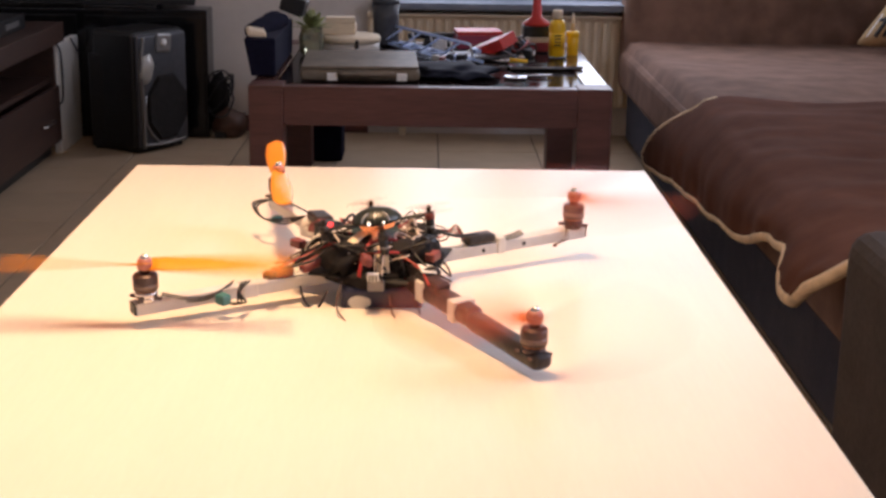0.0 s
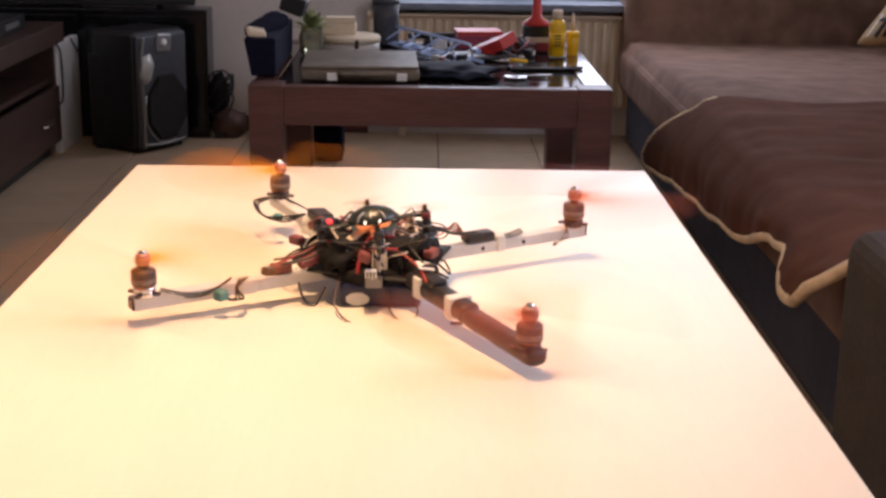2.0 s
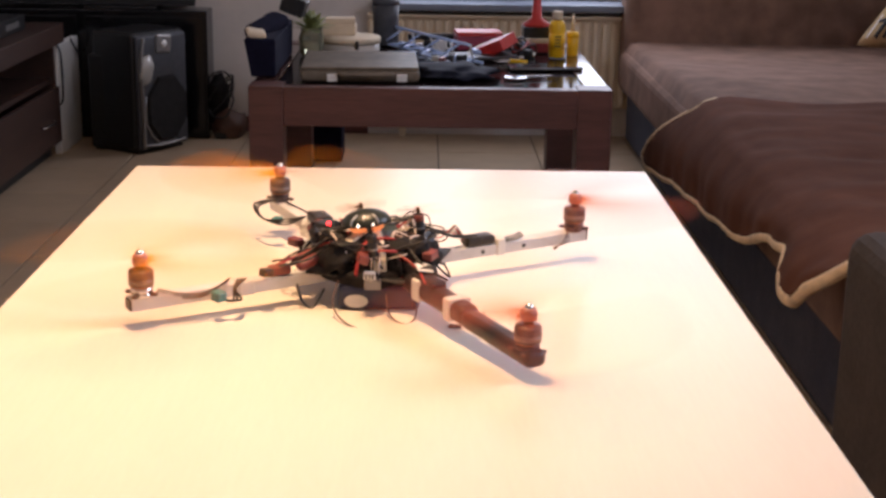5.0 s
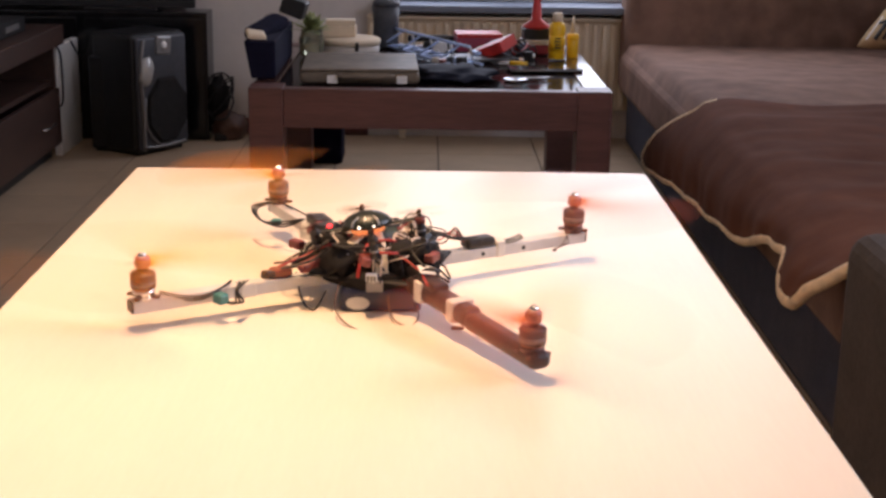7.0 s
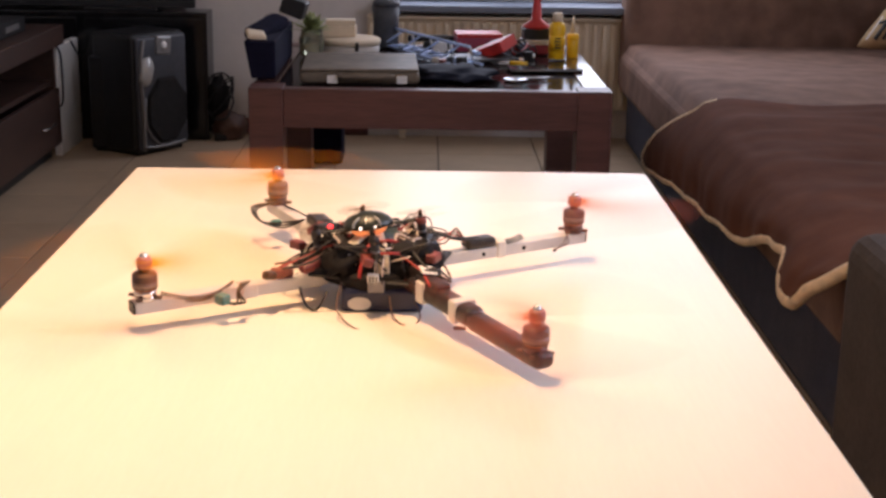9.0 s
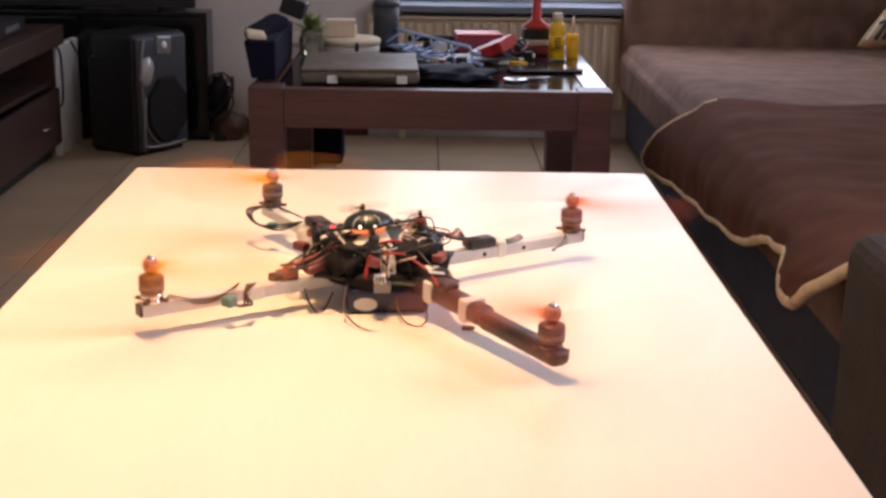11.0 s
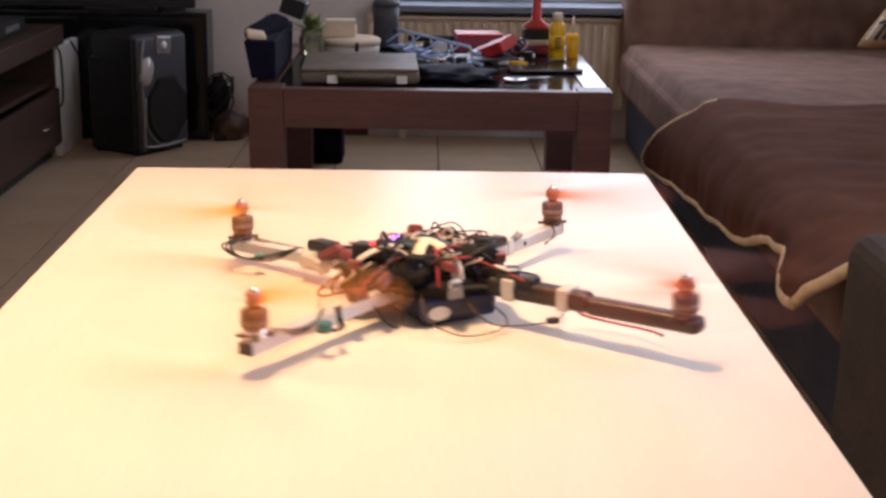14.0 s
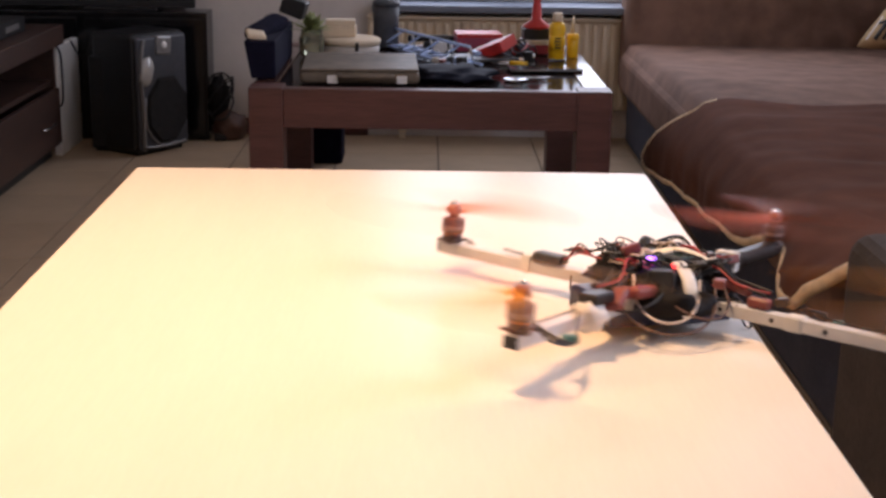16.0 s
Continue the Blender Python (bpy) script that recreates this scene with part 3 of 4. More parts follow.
def quadcopter():
    q = thing("quadcopter", "home-built quadcopter with white arms, dark electronics and orange propellers", "drone")
    rnd = random.Random(7)
    h = 0.012  # arm thickness
    z0 = 0.018
    for name, ang, r, dark, up in (("arm", 180, R_A, 0, 0), ("arm", 90, R_B, 0, 0), ("arm", 0, R_C, 0, 0), ("arm", -90, R_D, 1, 0.0065)):
        a = part("arm", box(r + 0.012 - 0.02, 0.0145, h, ((r + 0.032) / 2, 0, z0), 0.0012), M_ARM if not dark else M_SHRINK, q,
                 "white square tube arm" if not dark else "black wrapped square tube arm", pose(0, 0.0 if ang in (90, -90) else 0.009, up, 0, 0, ang))
        for k in range(3):
            part("screw_hole", lathe([(0.0022, 0), (0.0022, 0.0006)], m=pose(0.07 + 0.05 * k, -0.0075, z0 + h / 2, 90, 0, 0), n=10), M_BLACK, a)
        part("end_cap", box(0.002, 0.013, h - 0.002, (r + 0.0128, 0, z0 + 0.001)), M_BLACK, a)
    props = [motor(q, -R_A, 0.009, 0, M_PROP, M_METAL, -18), motor(q, 0.0005, R_B, 90, M_PROP), motor(q, R_C, 0.009, 180, M_PROP_RED, M_BELL, -18), motor(q, 0, -R_D, -90, M_PROP_RED)]
    # centre: battery, plates, boards
    part("battery", box(0.078, 0.136, 0.0245, (0.005, 0.008, 0.001), 0.005, 3, (0, 0, -29)), M_BATT, q, "blue wrapped battery pack")
    bm = lathe([(0.0112, 0), (0.0112, 0.0008)], n=24)
    bmesh.ops.scale(bm, vec=(1, 0.58, 1), verts=bm.verts)
    part("battery_label", bm, M_TAPE, q, "white oval label", pose(-0.0468, -0.0415, 0.0105, 90, 0, -29))
    part("bottom_plate", box(0.115, 0.115, 0.003, (0, 0, 0.0305), 0.001, 1, (0, 0, 45)), M_BLACK, q)
    part("foam_pad", lump(0.105, 0.085, 0.030, (0, 0.004, 0.042), (0, 0, -25), 1), M_SOFTBLACK, q)
    part("soft_pack", lump(0.062, 0.046, 0.034, (-0.040, -0.008, 0.046), (0, -8, 20), 2), M_SOFTBLACK, q)
    part("soft_pack", lump(0.060, 0.050, 0.036, (0.012, -0.040, 0.046), (6, 0, -40), 3), M_SOFTBLACK, q)
    part("soft_pack", lump(0.050, 0.040, 0.030, (0.042, 0.004, 0.046), (0, 10, 30), 4), M_SOFTBLACK, q)
    part("soft_pack", lump(0.048, 0.040, 0.028, (-0.022, 0.050, 0.042), (0, 0, 60), 5), M_SOFTBLACK, q)
    part("flight_board", box(0.046, 0.046, 0.004, (-0.004, 0.006, 0.059), 0.001, 1, (0, 3, -25)), M_BOARD, q)
    rx = part("receiver", box(0.024, 0.018, 0.024, (-0.030, 0.060, 0.036), 0.002, 2, (0, 4, 20)), M_BLACK, q)
    for j in range(4):
        part("pin", box(0.0016, 0.0012, 0.010, (-0.0358 + 0.0046 * j, 0.0482 + 0.0017 * j, 0.042)), M_WHITE, rx, "pale plug pin")
    plug = part("plug", box(0.011, 0.005, 0.008, (-0.0385, -0.0530, 0.0345), 0.001, 1, (0, 0, -29)), M_WHITE, q, "white multi-pin plug")
    for j in (-1, 0, 1):
        part("slot", box(0.0016, 0.0012, 0.005, (-0.0399 + 0.0028 * j, -0.0555 - 0.0015 * j, 0.0355), turn=(0, 0, -29)), M_BLACK, plug)
    part("tape_wrap", lump(0.031, 0.040, 0.027, (-0.003, 0.141, 0.026), (0, 0, 10), 12, 0.5), M_TAPE, q, "crumpled white tape round the arm")
    part("speed_controller", box(0.030, 0.021, 0.010, (-0.004, 0.132, 0.036), 0.003, 3, (4, 0, 84)), M_SHRINK, q)
    part("speed_controller", box(0.026, 0.017, 0.009, (-0.014, 0.112, 0.034), 0.003, 3, (20, 30, 100)), M_REDSHRINK, q, "red wrapped speed controller")
    part("soft_pack", lump(0.118, 0.108, 0.036, (-0.004, 0.014, 0.036), (0, 0, 30), 8, 0.34), M_SOFTBLACK, q)
    part("soft_pack", lump(0.070, 0.060, 0.036, (-0.038, 0.044, 0.030), (0, 0, 37), 14, 0.30), M_SOFTBLACK, q)
    part("strap", sheet(lambda u, v: (0.022 + 0.058 * math.sin(math.pi * 0.5 * u), (v - 0.5) * 0.013, 0.020 + 0.043 * math.cos(math.pi * 0.5 * u) ** 0.55), 14, 3, 0.0015), M_TAPE, q, "white strap over the electronics", pose(0, 0, 0, 0, 0, 137))
    part("module", box(0.017, 0.013, 0.009, (0.018, 0.034, 0.062), 0.002, 2, (10, 20, 50)), M_REDSHRINK, q, "dark red radio module")
    part("esc", box(0.026, 0.012, 0.009, (-0.078, -0.002, 0.038), 0.004, 3, (8, -14, 12)), M_REDSHRINK, q, "red wrapped speed controller")
    part("esc", box(0.042, 0.022, 0.012, (0.006, -0.070, 0.036), 0.004, 3, (0, 8, 84)), M_SHRINK, q)
    part("esc", box(0.034, 0.020, 0.011, (-0.020, 0.078, 0.035), 0.004, 3, (10, 0, 80)), M_REDSHRINK, q, "red wrapped speed controller")
    part("capacitor", lathe([(0.006, 0), (0.0065, 0.001), (0.0065, 0.017), (0.006, 0.018)], m=pose(0.034, -0.018, 0.052, 60, 15, 0)), M_BLACK, q)
    part("soft_pack", lump(0.098, 0.062, 0.026, (-0.016, -0.027, 0.030), (0, 0, -29), 17, 0.25), M_SOFTBLACK, q)
    part("strap", sheet(lambda u, v: (0.048 * math.cos(math.pi * u), (v - 0.5) * 0.012 + 0.004 * math.sin(5 * u), 0.024 + 0.043 * math.sin(math.pi * u) ** 0.55), 24, 3, 0.0015), M_STRAP, q, "cream strap over the electronics", pose(-0.006, -0.004, 0, 0, 0, 62))
    part("strap", sheet(lambda u, v: (0.042 * math.cos(math.pi * (0.5 + 0.5 * u)), (v - 0.5) * 0.011, 0.038 + 0.030 * math.cos(math.pi * 0.5 * u) ** 0.6), 14, 3, 0.0015), M_STRAP, q, "cream strap over the electronics", pose(-0.010, 0.0, 0, 0, 0, 22))
    part("led", lathe([(0.0045, 0), (0.0045, 0.004)], (-0.006, 0.038, 0.0600)), M_LED_P, q, "violet status light")
    part("led", lathe([(0.0025, 0), (0.0025, 0.003)], (-0.034, 0.046, 0.0605)), M_LED_R, q, "red status light")
    part("white_tag", box(0.016, 0.003, 0.012, (-0.0340, -0.0505, 0.0225), 0.001, 1, (0, 0, -29)), M_TAG, q, "grey plastic tag")
    part("white_tag", box(0.022, 0.015, 0.002, (0.004, -0.082, 0.0475), 0.0006, 1, (8, 0, 70)), M_TAPE, q, "white paper tag")
    # speed controllers, tape bands and connectors out on the arms
    def on_arm(ang, r):
        a = radians(ang)
        return r * math.cos(a), r * math.sin(a) + (0.009 if ang in (0, 180) else 0)
    for ang, r, mm, ln in ((180, 0.104, M_REDSHRINK, 0.022), (90, 0.120, M_SHRINK, 0.034), (0, 0.118, M_SHRINK, 0.034), (-90, 0.098, M_SHRINK, 0.040)):
        x, y = on_arm(ang, r)
        part("speed_controller", box(ln, 0.018 if ang != 180 else 0.012, 0.010, (x, y, 0.0305 if ang != -90 else 0.036), 0.0035, 3, (0, 0, ang)), mm, q)
    for ang, r, wd in ((180, 0.140, 0.017), (90, 0.150, 0.020), (0, 0.142, 0.011), (-90, 0.092, 0.014), (-90, 0.150, 0.012)):
        x, y = on_arm(ang, r)
        part("tape_band", box(wd, 0.0170 if ang != -90 else 0.0235, (0.0145 if ang else 0.0185) if ang != -90 else 0.0210, (x, y, 0.0170 if ang != -90 else 0.0215), 0.002, 2, (0, 0, ang)), M_TAPE, q, "white tape band")
    # thick black sleeve on the wrapped arm
    part("sleeve", box(0.110, 0.021, 0.0185, (0, -0.120, 0.0225), 0.007, 4, (0, 0, 90)), M_SHRINK, q)
    part("sleeve", box(0.112, 0.021, 0.0160, (0, -0.2265, 0.0215), 0.007, 4, (0, 0, 90)), M_SHRINK, q)
    part("connector", box(0.011, 0.012, 0.010, (-0.172, -0.009, 0.020), 0.002, 2, (0, 0, 20)), M_TEAL, q, "teal connector plug")
    part("connector", box(0.012, 0.010, 0.007, (-0.022, 0.205, 0.018), 0.002, 2, (0, 0, 40)), M_TEAL, q, "teal connector plug")
    part("connector", box(0.013, 0.009, 0.008, (-0.121, -0.001, 0.034), 0.002, 2, (0, 10, 20)), M_SHRINK, q)
    part("connector", box(0.016, 0.010, 0.008, (0.02, -0.065, 0.050), 0.001, 1, (0, 0, 35)), M_REDSHRINK, q)
    part("connector", box(0.016, 0.010, 0.008, (-0.045, -0.052, 0.052), 0.001, 1, (20, 0, 70)), M_REDSHRINK, q)
    part("connector", box(0.014, 0.010, 0.008, (-0.075, 0.035, 0.048), 0.001, 1, (0, 0, 110)), M_REDSHRINK, q)
    # wiring
    def wire(pts, mm, r=0.0011, label=""):
        part("wire", tube(pts, r), mm, q, label)
    for ang, r0, r1 in ((180, 0.225, 0.155), (90, 0.232, 0.140), (0, 0.172, 0.13), (-90, 0.25, 0.16)):
        for k in (-1, 0, 1):
            pts = []
            for j in range(5):
                t = j / 4
                r = r0 + (r1 - r0) * t
                off = 0.003 * k + (0.012 if ang != 0 else 0.004) * math.sin(math.pi * t) * (1 if ang in (180, -90) else -1)
                a = radians(ang)
                pts.append((r * math.cos(a) - off * math.sin(a), r * math.sin(a) + off * math.cos(a) + (0.009 if ang in (0, 180) else 0), (0.0325 + 0.003 * k - 0.006 * math.sin(math.pi * t)) if ang else (0.0345 + 0.001 * k - 0.002 * math.sin(math.pi * t))))
            wire(pts, M_WIRE_B, 0.0008)
    for k in range(3):
        wire([(-0.150 + 0.004 * k, -0.002, 0.036), (-0.158, -0.012 - 0.002 * k, 0.032), (-0.160 + 0.004 * k, -0.014, 0.020), (-0.168, -0.010, 0.021)], M_WIRE_B)
    # loops under the rear arm's motor
    for k in range(3):
        wire([(-0.006, 0.235, 0.036), (-0.030, 0.250 - 0.006 * k, 0.030), (-0.034, 0.222 - 0.004 * k, 0.022), (-0.020, 0.190, 0.020 + 0.003 * k), (-0.006, 0.165, 0.034)], M_WIRE_B)
    # tangle over the electronics
    colours = (M_WIRE_B, M_WIRE_B, M_WIRE_B, M_WIRE_W, M_WIRE_B, M_WIRE_B, M_WIRE_R, M_WIRE_B, M_WIRE_W)
    for k in range(84):
        a0 = rnd.uniform(0, 2 * math.pi)
        a1 = a0 + rnd.uniform(0.5, 2.2)
        ra, rb = rnd.uniform(0.036, 0.060), rnd.uniform(0.02, 0.060)
        zt = rnd.uniform(0.054, 0.068)
        p0 = (ra * math.cos(a0), ra * math.sin(a0) * 0.9, rnd.uniform(0.036, 0.050))
        p2 = (rb * math.cos(a1), rb * math.sin(a1) * 0.9, rnd.uniform(0.045, 0.062))
        am = (a0 + a1) / 2
        rm = rnd.uniform(0.02, 0.065)
        p1 = (rm * math.cos(am), rm * math.sin(am), zt)
        wire([p0, ((p0[0] + p1[0]) / 2 + rnd.uniform(-0.01, 0.01), (p0[1] + p1[1]) / 2, (p0[2] + zt) / 2 + 0.003), p1, p2], colours[k % 9], rnd.choice((0.0008, 0.0011, 0.0015)))
    for k in range(46):
        a0 = rnd.uniform(0, 2 * math.pi)
        r0 = rnd.uniform(0.020, 0.052)
        d = a0 + rnd.choice((-1, 1)) * rnd.uniform(0.9, 1.7)
        ln = rnd.uniform(0.014, 0.026)
        cx, cy = r0 * math.cos(a0), r0 * math.sin(a0)
        zt = 0.065 - 0.26 * r0 + rnd.uniform(-0.002, 0.003)
        pts = [(cx + ln * t * math.cos(d) + 0.003 * math.sin(9 * t + k), cy + ln * t * math.sin(d) + 0.003 * math.cos(7 * t + k), zt - 0.014 * t * t) for t in (-1, -0.4, 0.2, 0.9)]
        wire(pts, (M_WIRE_B, M_WIRE_BR, M_WIRE_B, M_WIRE_W, M_WIRE_B, M_WIRE_R, M_WIRE_B)[k % 7], rnd.choice((0.0007, 0.0009, 0.0012)))
    # long slack loops between the left and rear arms
    for k, (lo, hi, dip, rr, mm) in enumerate(((78, 166, 0.012, 0.112, M_WIRE_BR), (92, 150, 0.020, 0.104, M_WIRE_W), (70, 124, 0.026, 0.108, M_WIRE_B), (112, 176, 0.024, 0.100, M_WIRE_BR))):
        pts = []
        for j in range(7):
            u = j / 6
            a = radians(lo + (hi - lo) * u)
            r = 0.062 + (rr - 0.062) * math.sin(math.pi * u)
            pts.append((r * math.cos(a), r * math.sin(a), 0.050 - (0.050 - dip) * math.sin(math.pi * u) ** 0.8))
        wire(pts, mm, 0.0012, "slack wire loop")
    # leads that fan down over the front of the electronics
    for k in range(16):
        a = radians(rnd.uniform(-150, -40))
        o = rnd.uniform(-0.010, 0.010)
        pts = [(r * math.cos(a) - (o * t) * math.sin(a), r * math.sin(a) + (o * t) * math.cos(a), z) for r, z, t in ((0.020, 0.064, 0), (0.040, 0.061, 0.4), (0.055, 0.050, 0.8), (0.062, rnd.uniform(0.030, 0.040), 1))]
        wire(pts, (M_WIRE_W, M_WIRE_R, M_WIRE_B, M_WIRE_BR)[k % 4], rnd.choice((0.0007, 0.0010)))
    for k in range(10):
        ang = (180, 90, 0, -90)[k % 4]
        a = radians(ang)
        o = rnd.uniform(-0.008, 0.008)
        r1 = 0.10
        pts = [(r * math.cos(a) - (o + 0.006 * math.sin(r * 160 + k)) * math.sin(a), r * math.sin(a) + (o + 0.006 * math.sin(r * 160 + k)) * math.cos(a), z) for r, z in ((0.03, 0.055), (0.055, 0.062 - 0.001 * k), (0.08, 0.048), (r1 + 0.01, 0.044))]
        wire(pts, M_WIRE_R if k % 3 == 1 else M_WIRE_B, 0.0012)
    for k in range(4):
        wire([(0.052, 0.004 + 0.004 * k, 0.046), (0.072, 0.000 + 0.006 * k, 0.043 + 0.002 * k), (0.088, 0.006 + 0.002 * k, 0.055 - 0.003 * k), (0.100, 0.005 + 0.003 * k, 0.038)], (M_WIRE_BR, M_WIRE_R)[k % 2], 0.0009)
    for k in range(3):
        wire([(0.224, -0.002 + 0.003 * k, 0.034), (0.214 + 0.004 * k, -0.006, 0.024), (0.206, -0.002, 0.016 + 0.001 * k), (0.214, 0.002, 0.015)], M_WIRE_BR, 0.0005)
    # leads that lie on the table
    part("lead_plug", box(0.012, 0.007, 0.005, (0.012, -0.128, 0.001), 0.001, 1, (0, 0, -35)), M_WIRE_BR, q, "small dark plug on the table")
    wire([(-0.06, -0.03, 0.03), (-0.075, -0.05, 0.012), (-0.07, -0.085, 0.003), (-0.03, -0.10, 0.002), (-0.005, -0.085, 0.006), (0.0, -0.05, 0.02)], M_WIRE_BR, 0.0008)
    wire([(-0.02, -0.05, 0.02), (-0.03, -0.09, 0.004), (0.01, -0.125, 0.002), (0.045, -0.12, 0.002), (0.06, -0.10, 0.002)], M_WIRE_BR, 0.0008)
    wire([(0.022, -0.145, 0.018), (0.03, -0.15, 0.008), (0.036, -0.18, 0.004), (0.034, -0.215, 0.004), (0.022, -0.235, 0.006)], M_WIRE_R, 0.0013, "loose red lead")
    part("skid", tube([(-0.085, 0.015, 0.030), (-0.090, -0.01, 0.010), (-0.082, -0.02, 0.003), (-0.07, -0.02, 0.02)], 0.0011), M_BLACK, q)
    part("skid", tube([(0.075, 0.04, 0.030), (0.085, 0.02, 0.010), (0.08, 0.0, 0.003), (0.06, -0.01, 0.02)], 0.0011), M_BLACK, q)
    return q, props


# ------------------------------------------------------------ small drone
def small_drone():
    d = thing("small_drone", "tiny black toy drone with rounded canopy and glowing lights", "drone")

    def oval(profile, n=24):
        bm = lathe(profile, n=n)
        bmesh.ops.scale(bm, vec=(1.12, 0.92, 1), verts=bm.verts)
        return bm

    part("canopy", oval([(0.017, 0.002), (0.0220, 0.004), (0.0215, 0.0065), (0.0185, 0.0110), (0.0130, 0.0145), (0.0065, 0.0168), (0.001, 0.0175)]), M_CANOPY, d, "glossy dark canopy with pale stripes laid on as sheen")
    # pale stripes paint the sheen onto the canopy
    for x, mm in ((-0.013, M_SILVER), (-0.002, M_TAPE), (0.010, M_SILVER)):
        part("sheen_stripe", tube([(x * 1.15, -0.0180, 0.0065), (x, -0.0150, 0.0112), (x * 0.6, -0.010, 0.0140)], 0.0013), mm, d)
    part("belly", oval([(0.006, -0.0050), (0.014, -0.003), (0.0165, 0.002)], 20), M_GLOW, d, "orange glowing belly")
    for x in (-0.008, 0.006):
        part("lamp", lathe([(0.0013, 0), (0.0016, 0.0012), (0.0008, 0.002)], m=pose(x, -0.0175, 0.0055, 80, 0, 0)), M_LED_W, d, "white headlight")
    props = []
    for k in range(4):
        a = radians(90 * k + 4)
        x, y = 0.0515 * math.cos(a), 0.0515 * math.sin(a)
        part("arm", box(0.040, 0.0034, 0.0026, (0.034 * math.cos(a), 0.034 * math.sin(a), 0.001), 0.0008, 1, (0, 0, math.degrees(a))), M_BLACK, d)
        mo = part("motor", lathe([(0.0035, -0.0165), (0.0042, -0.0155), (0.0042, 0.005), (0.002, 0.006), (0.001, 0.0085)], (x, y, 0)), M_BLACK, d)
        part("cuff", lathe([(0.0050, -0.002), (0.0050, 0.0045)], (x, y, 0)), M_REDSHRINK if k == 0 else M_SHRINK, mo)
        part("band", lathe([(0.0044, -0.0105), (0.0044, -0.0085)], (x, y, 0)), M_SILVER, mo)
        props.append(part("propeller", blade_mesh(0.027, 0.0070, 0.002, 0.0006, 15), M_PROP_DARK, d, "", pose(x, y, 0.0085)))
    return d, props


# ------------------------------------------------------------ clutter on the coffee table
def clutter():
    z = LOW - 0.002
    b = thing("storage_bin", "navy fabric bin full of dark odds and ends", "bin", pose(-0.512, 4.62, z + 0.002))
    bm = box(0.078, 0.56, 0.120, (0, 0, 0), 0.006)
    for v in bm.verts:
        if v.co.z > 0.06:
            v.co.x = v.co.x * 1.25 - 0.008
            v.co.y *= 1.05
    part("basket", bm, M_NAVY, b)
    part("folded_cloth", box(0.06, 0.14, 0.020, (-0.030, -0.20, 0.118), 0.008, turn=(0, 8, 10)), M_CREAM, b)
    part("pouch", box(0.075, 0.20, 0.045, (-0.010, -0.06, 0.112), 0.02, 3, (10, 12, -20)), M_NAVY, b)
    part("pouch", box(0.07, 0.16, 0.045, (0.0, 0.10, 0.112), 0.02, 3, (0, -10, 14)), M_BLACK, b)
    part("black_box", box(0.085, 0.05, 0.06, (0.058, 0.17, 0.150), 0.004, 1, (0, 18, -12)), M_BLACK, b)
    v = thing("plant_vase", "greenish glass vase holding a small leafy plant", "vase", pose(-0.405, 4.90, z))
    part("glass", lathe([(0.034, 0), (0.042, 0.01), (0.045, 0.06), (0.036, 0.085), (0.040, 0.095)]), M_GLASSY, v)
    rnd = random.Random(3)
    for k in range(40):
        a, tilt, ln = rnd.uniform(0, 6.28), rnd.uniform(0.2, 1.3), rnd.uniform(0.05, 0.105)
        def leaf(u, w, a=a, tilt=tilt, ln=ln):
            s = u * ln
            r = s * math.sin(tilt)
            wd = 0.015 * math.sin(math.pi * min(1, u + 0.05)) * (w - 0.5) * 2
            return r * math.cos(a) - wd * math.sin(a), r * math.sin(a) + wd * math.cos(a), 0.085 + s * math.cos(tilt) - 0.02 * u * u
        part("leaf", sheet(leaf, 5, 2, 0.0008), M_LEAF, v)
    t = thing("cake_tin", "round pale tin with a rimmed lid", "tin", pose(-0.275, 5.00, z))
    part("body", lathe([(0.104, 0), (0.106, 0.004), (0.106, 0.035)], n=40), M_TIN, t)
    part("lid", lathe([(0.110, 0.035), (0.110, 0.052), (0.104, 0.057), (0.02, 0.058)], n=40), M_CREAM, t)
    part("clasp", box(0.012, 0.008, 0.03, (0.03, -0.108, 0.02), 0.002), M_BLACK, t)
    c = thing("card_boxes", "two cream cardboard boxes on the tin", "box", pose(-0.315, 5.03, z + 0.058))
    part("carton", box(0.12, 0.08, 0.038, (0, 0, 0), 0.003), M_CREAM, c)
    part("carton", box(0.105, 0.07, 0.022, (0.004, 0, 0.038), 0.003, turn=(0, 0, 4)), M_CREAM, c)
    k = thing("canister", "tall dark slate canister with a rounded lid", "canister", pose(-0.152, 5.20, z))
    part("body", lathe([(0.046, 0), (0.049, 0.006), (0.047, 0.10), (0.050, 0.150)], n=28), M_SLATE, k)
    part("lid", lathe([(0.051, 0.150), (0.051, 0.165), (0.040, 0.178), (0.012, 0.182)], n=28), M_SLATE, k)
    o = thing("organizer_case", "smoky clear plastic organizer case with two pale latches", "case", pose(-0.212, 4.47, z, 0, 0, 2))
    part("shell", box(0.372, 0.40, 0.036, (0, 0, 0), 0.014, 3), M_CASE, o)
    part("lid", box(0.366, 0.39, 0.010, (0, 0, 0.036), 0.005, 2), M_CASE, o)
    for x in (-0.085, 0.13):
        part("latch", box(0.032, 0.009, 0.024, (x, -0.203, 0.002), 0.002), M_WHITE, o, "pale plastic latch")
    part("handle", tube([(-0.06, -0.202, 0.026), (-0.05, -0.225, 0.026), (0.09, -0.225, 0.026), (0.10, -0.202, 0.026)], 0.007, steps=4), M_CASE, o)
    # blue lattice boom
    l = thing("lattice_boom", "blue plastic lattice frame with white braces as highlights", "frame", pose(0.0, 4.95, z, 0, 0, -63))
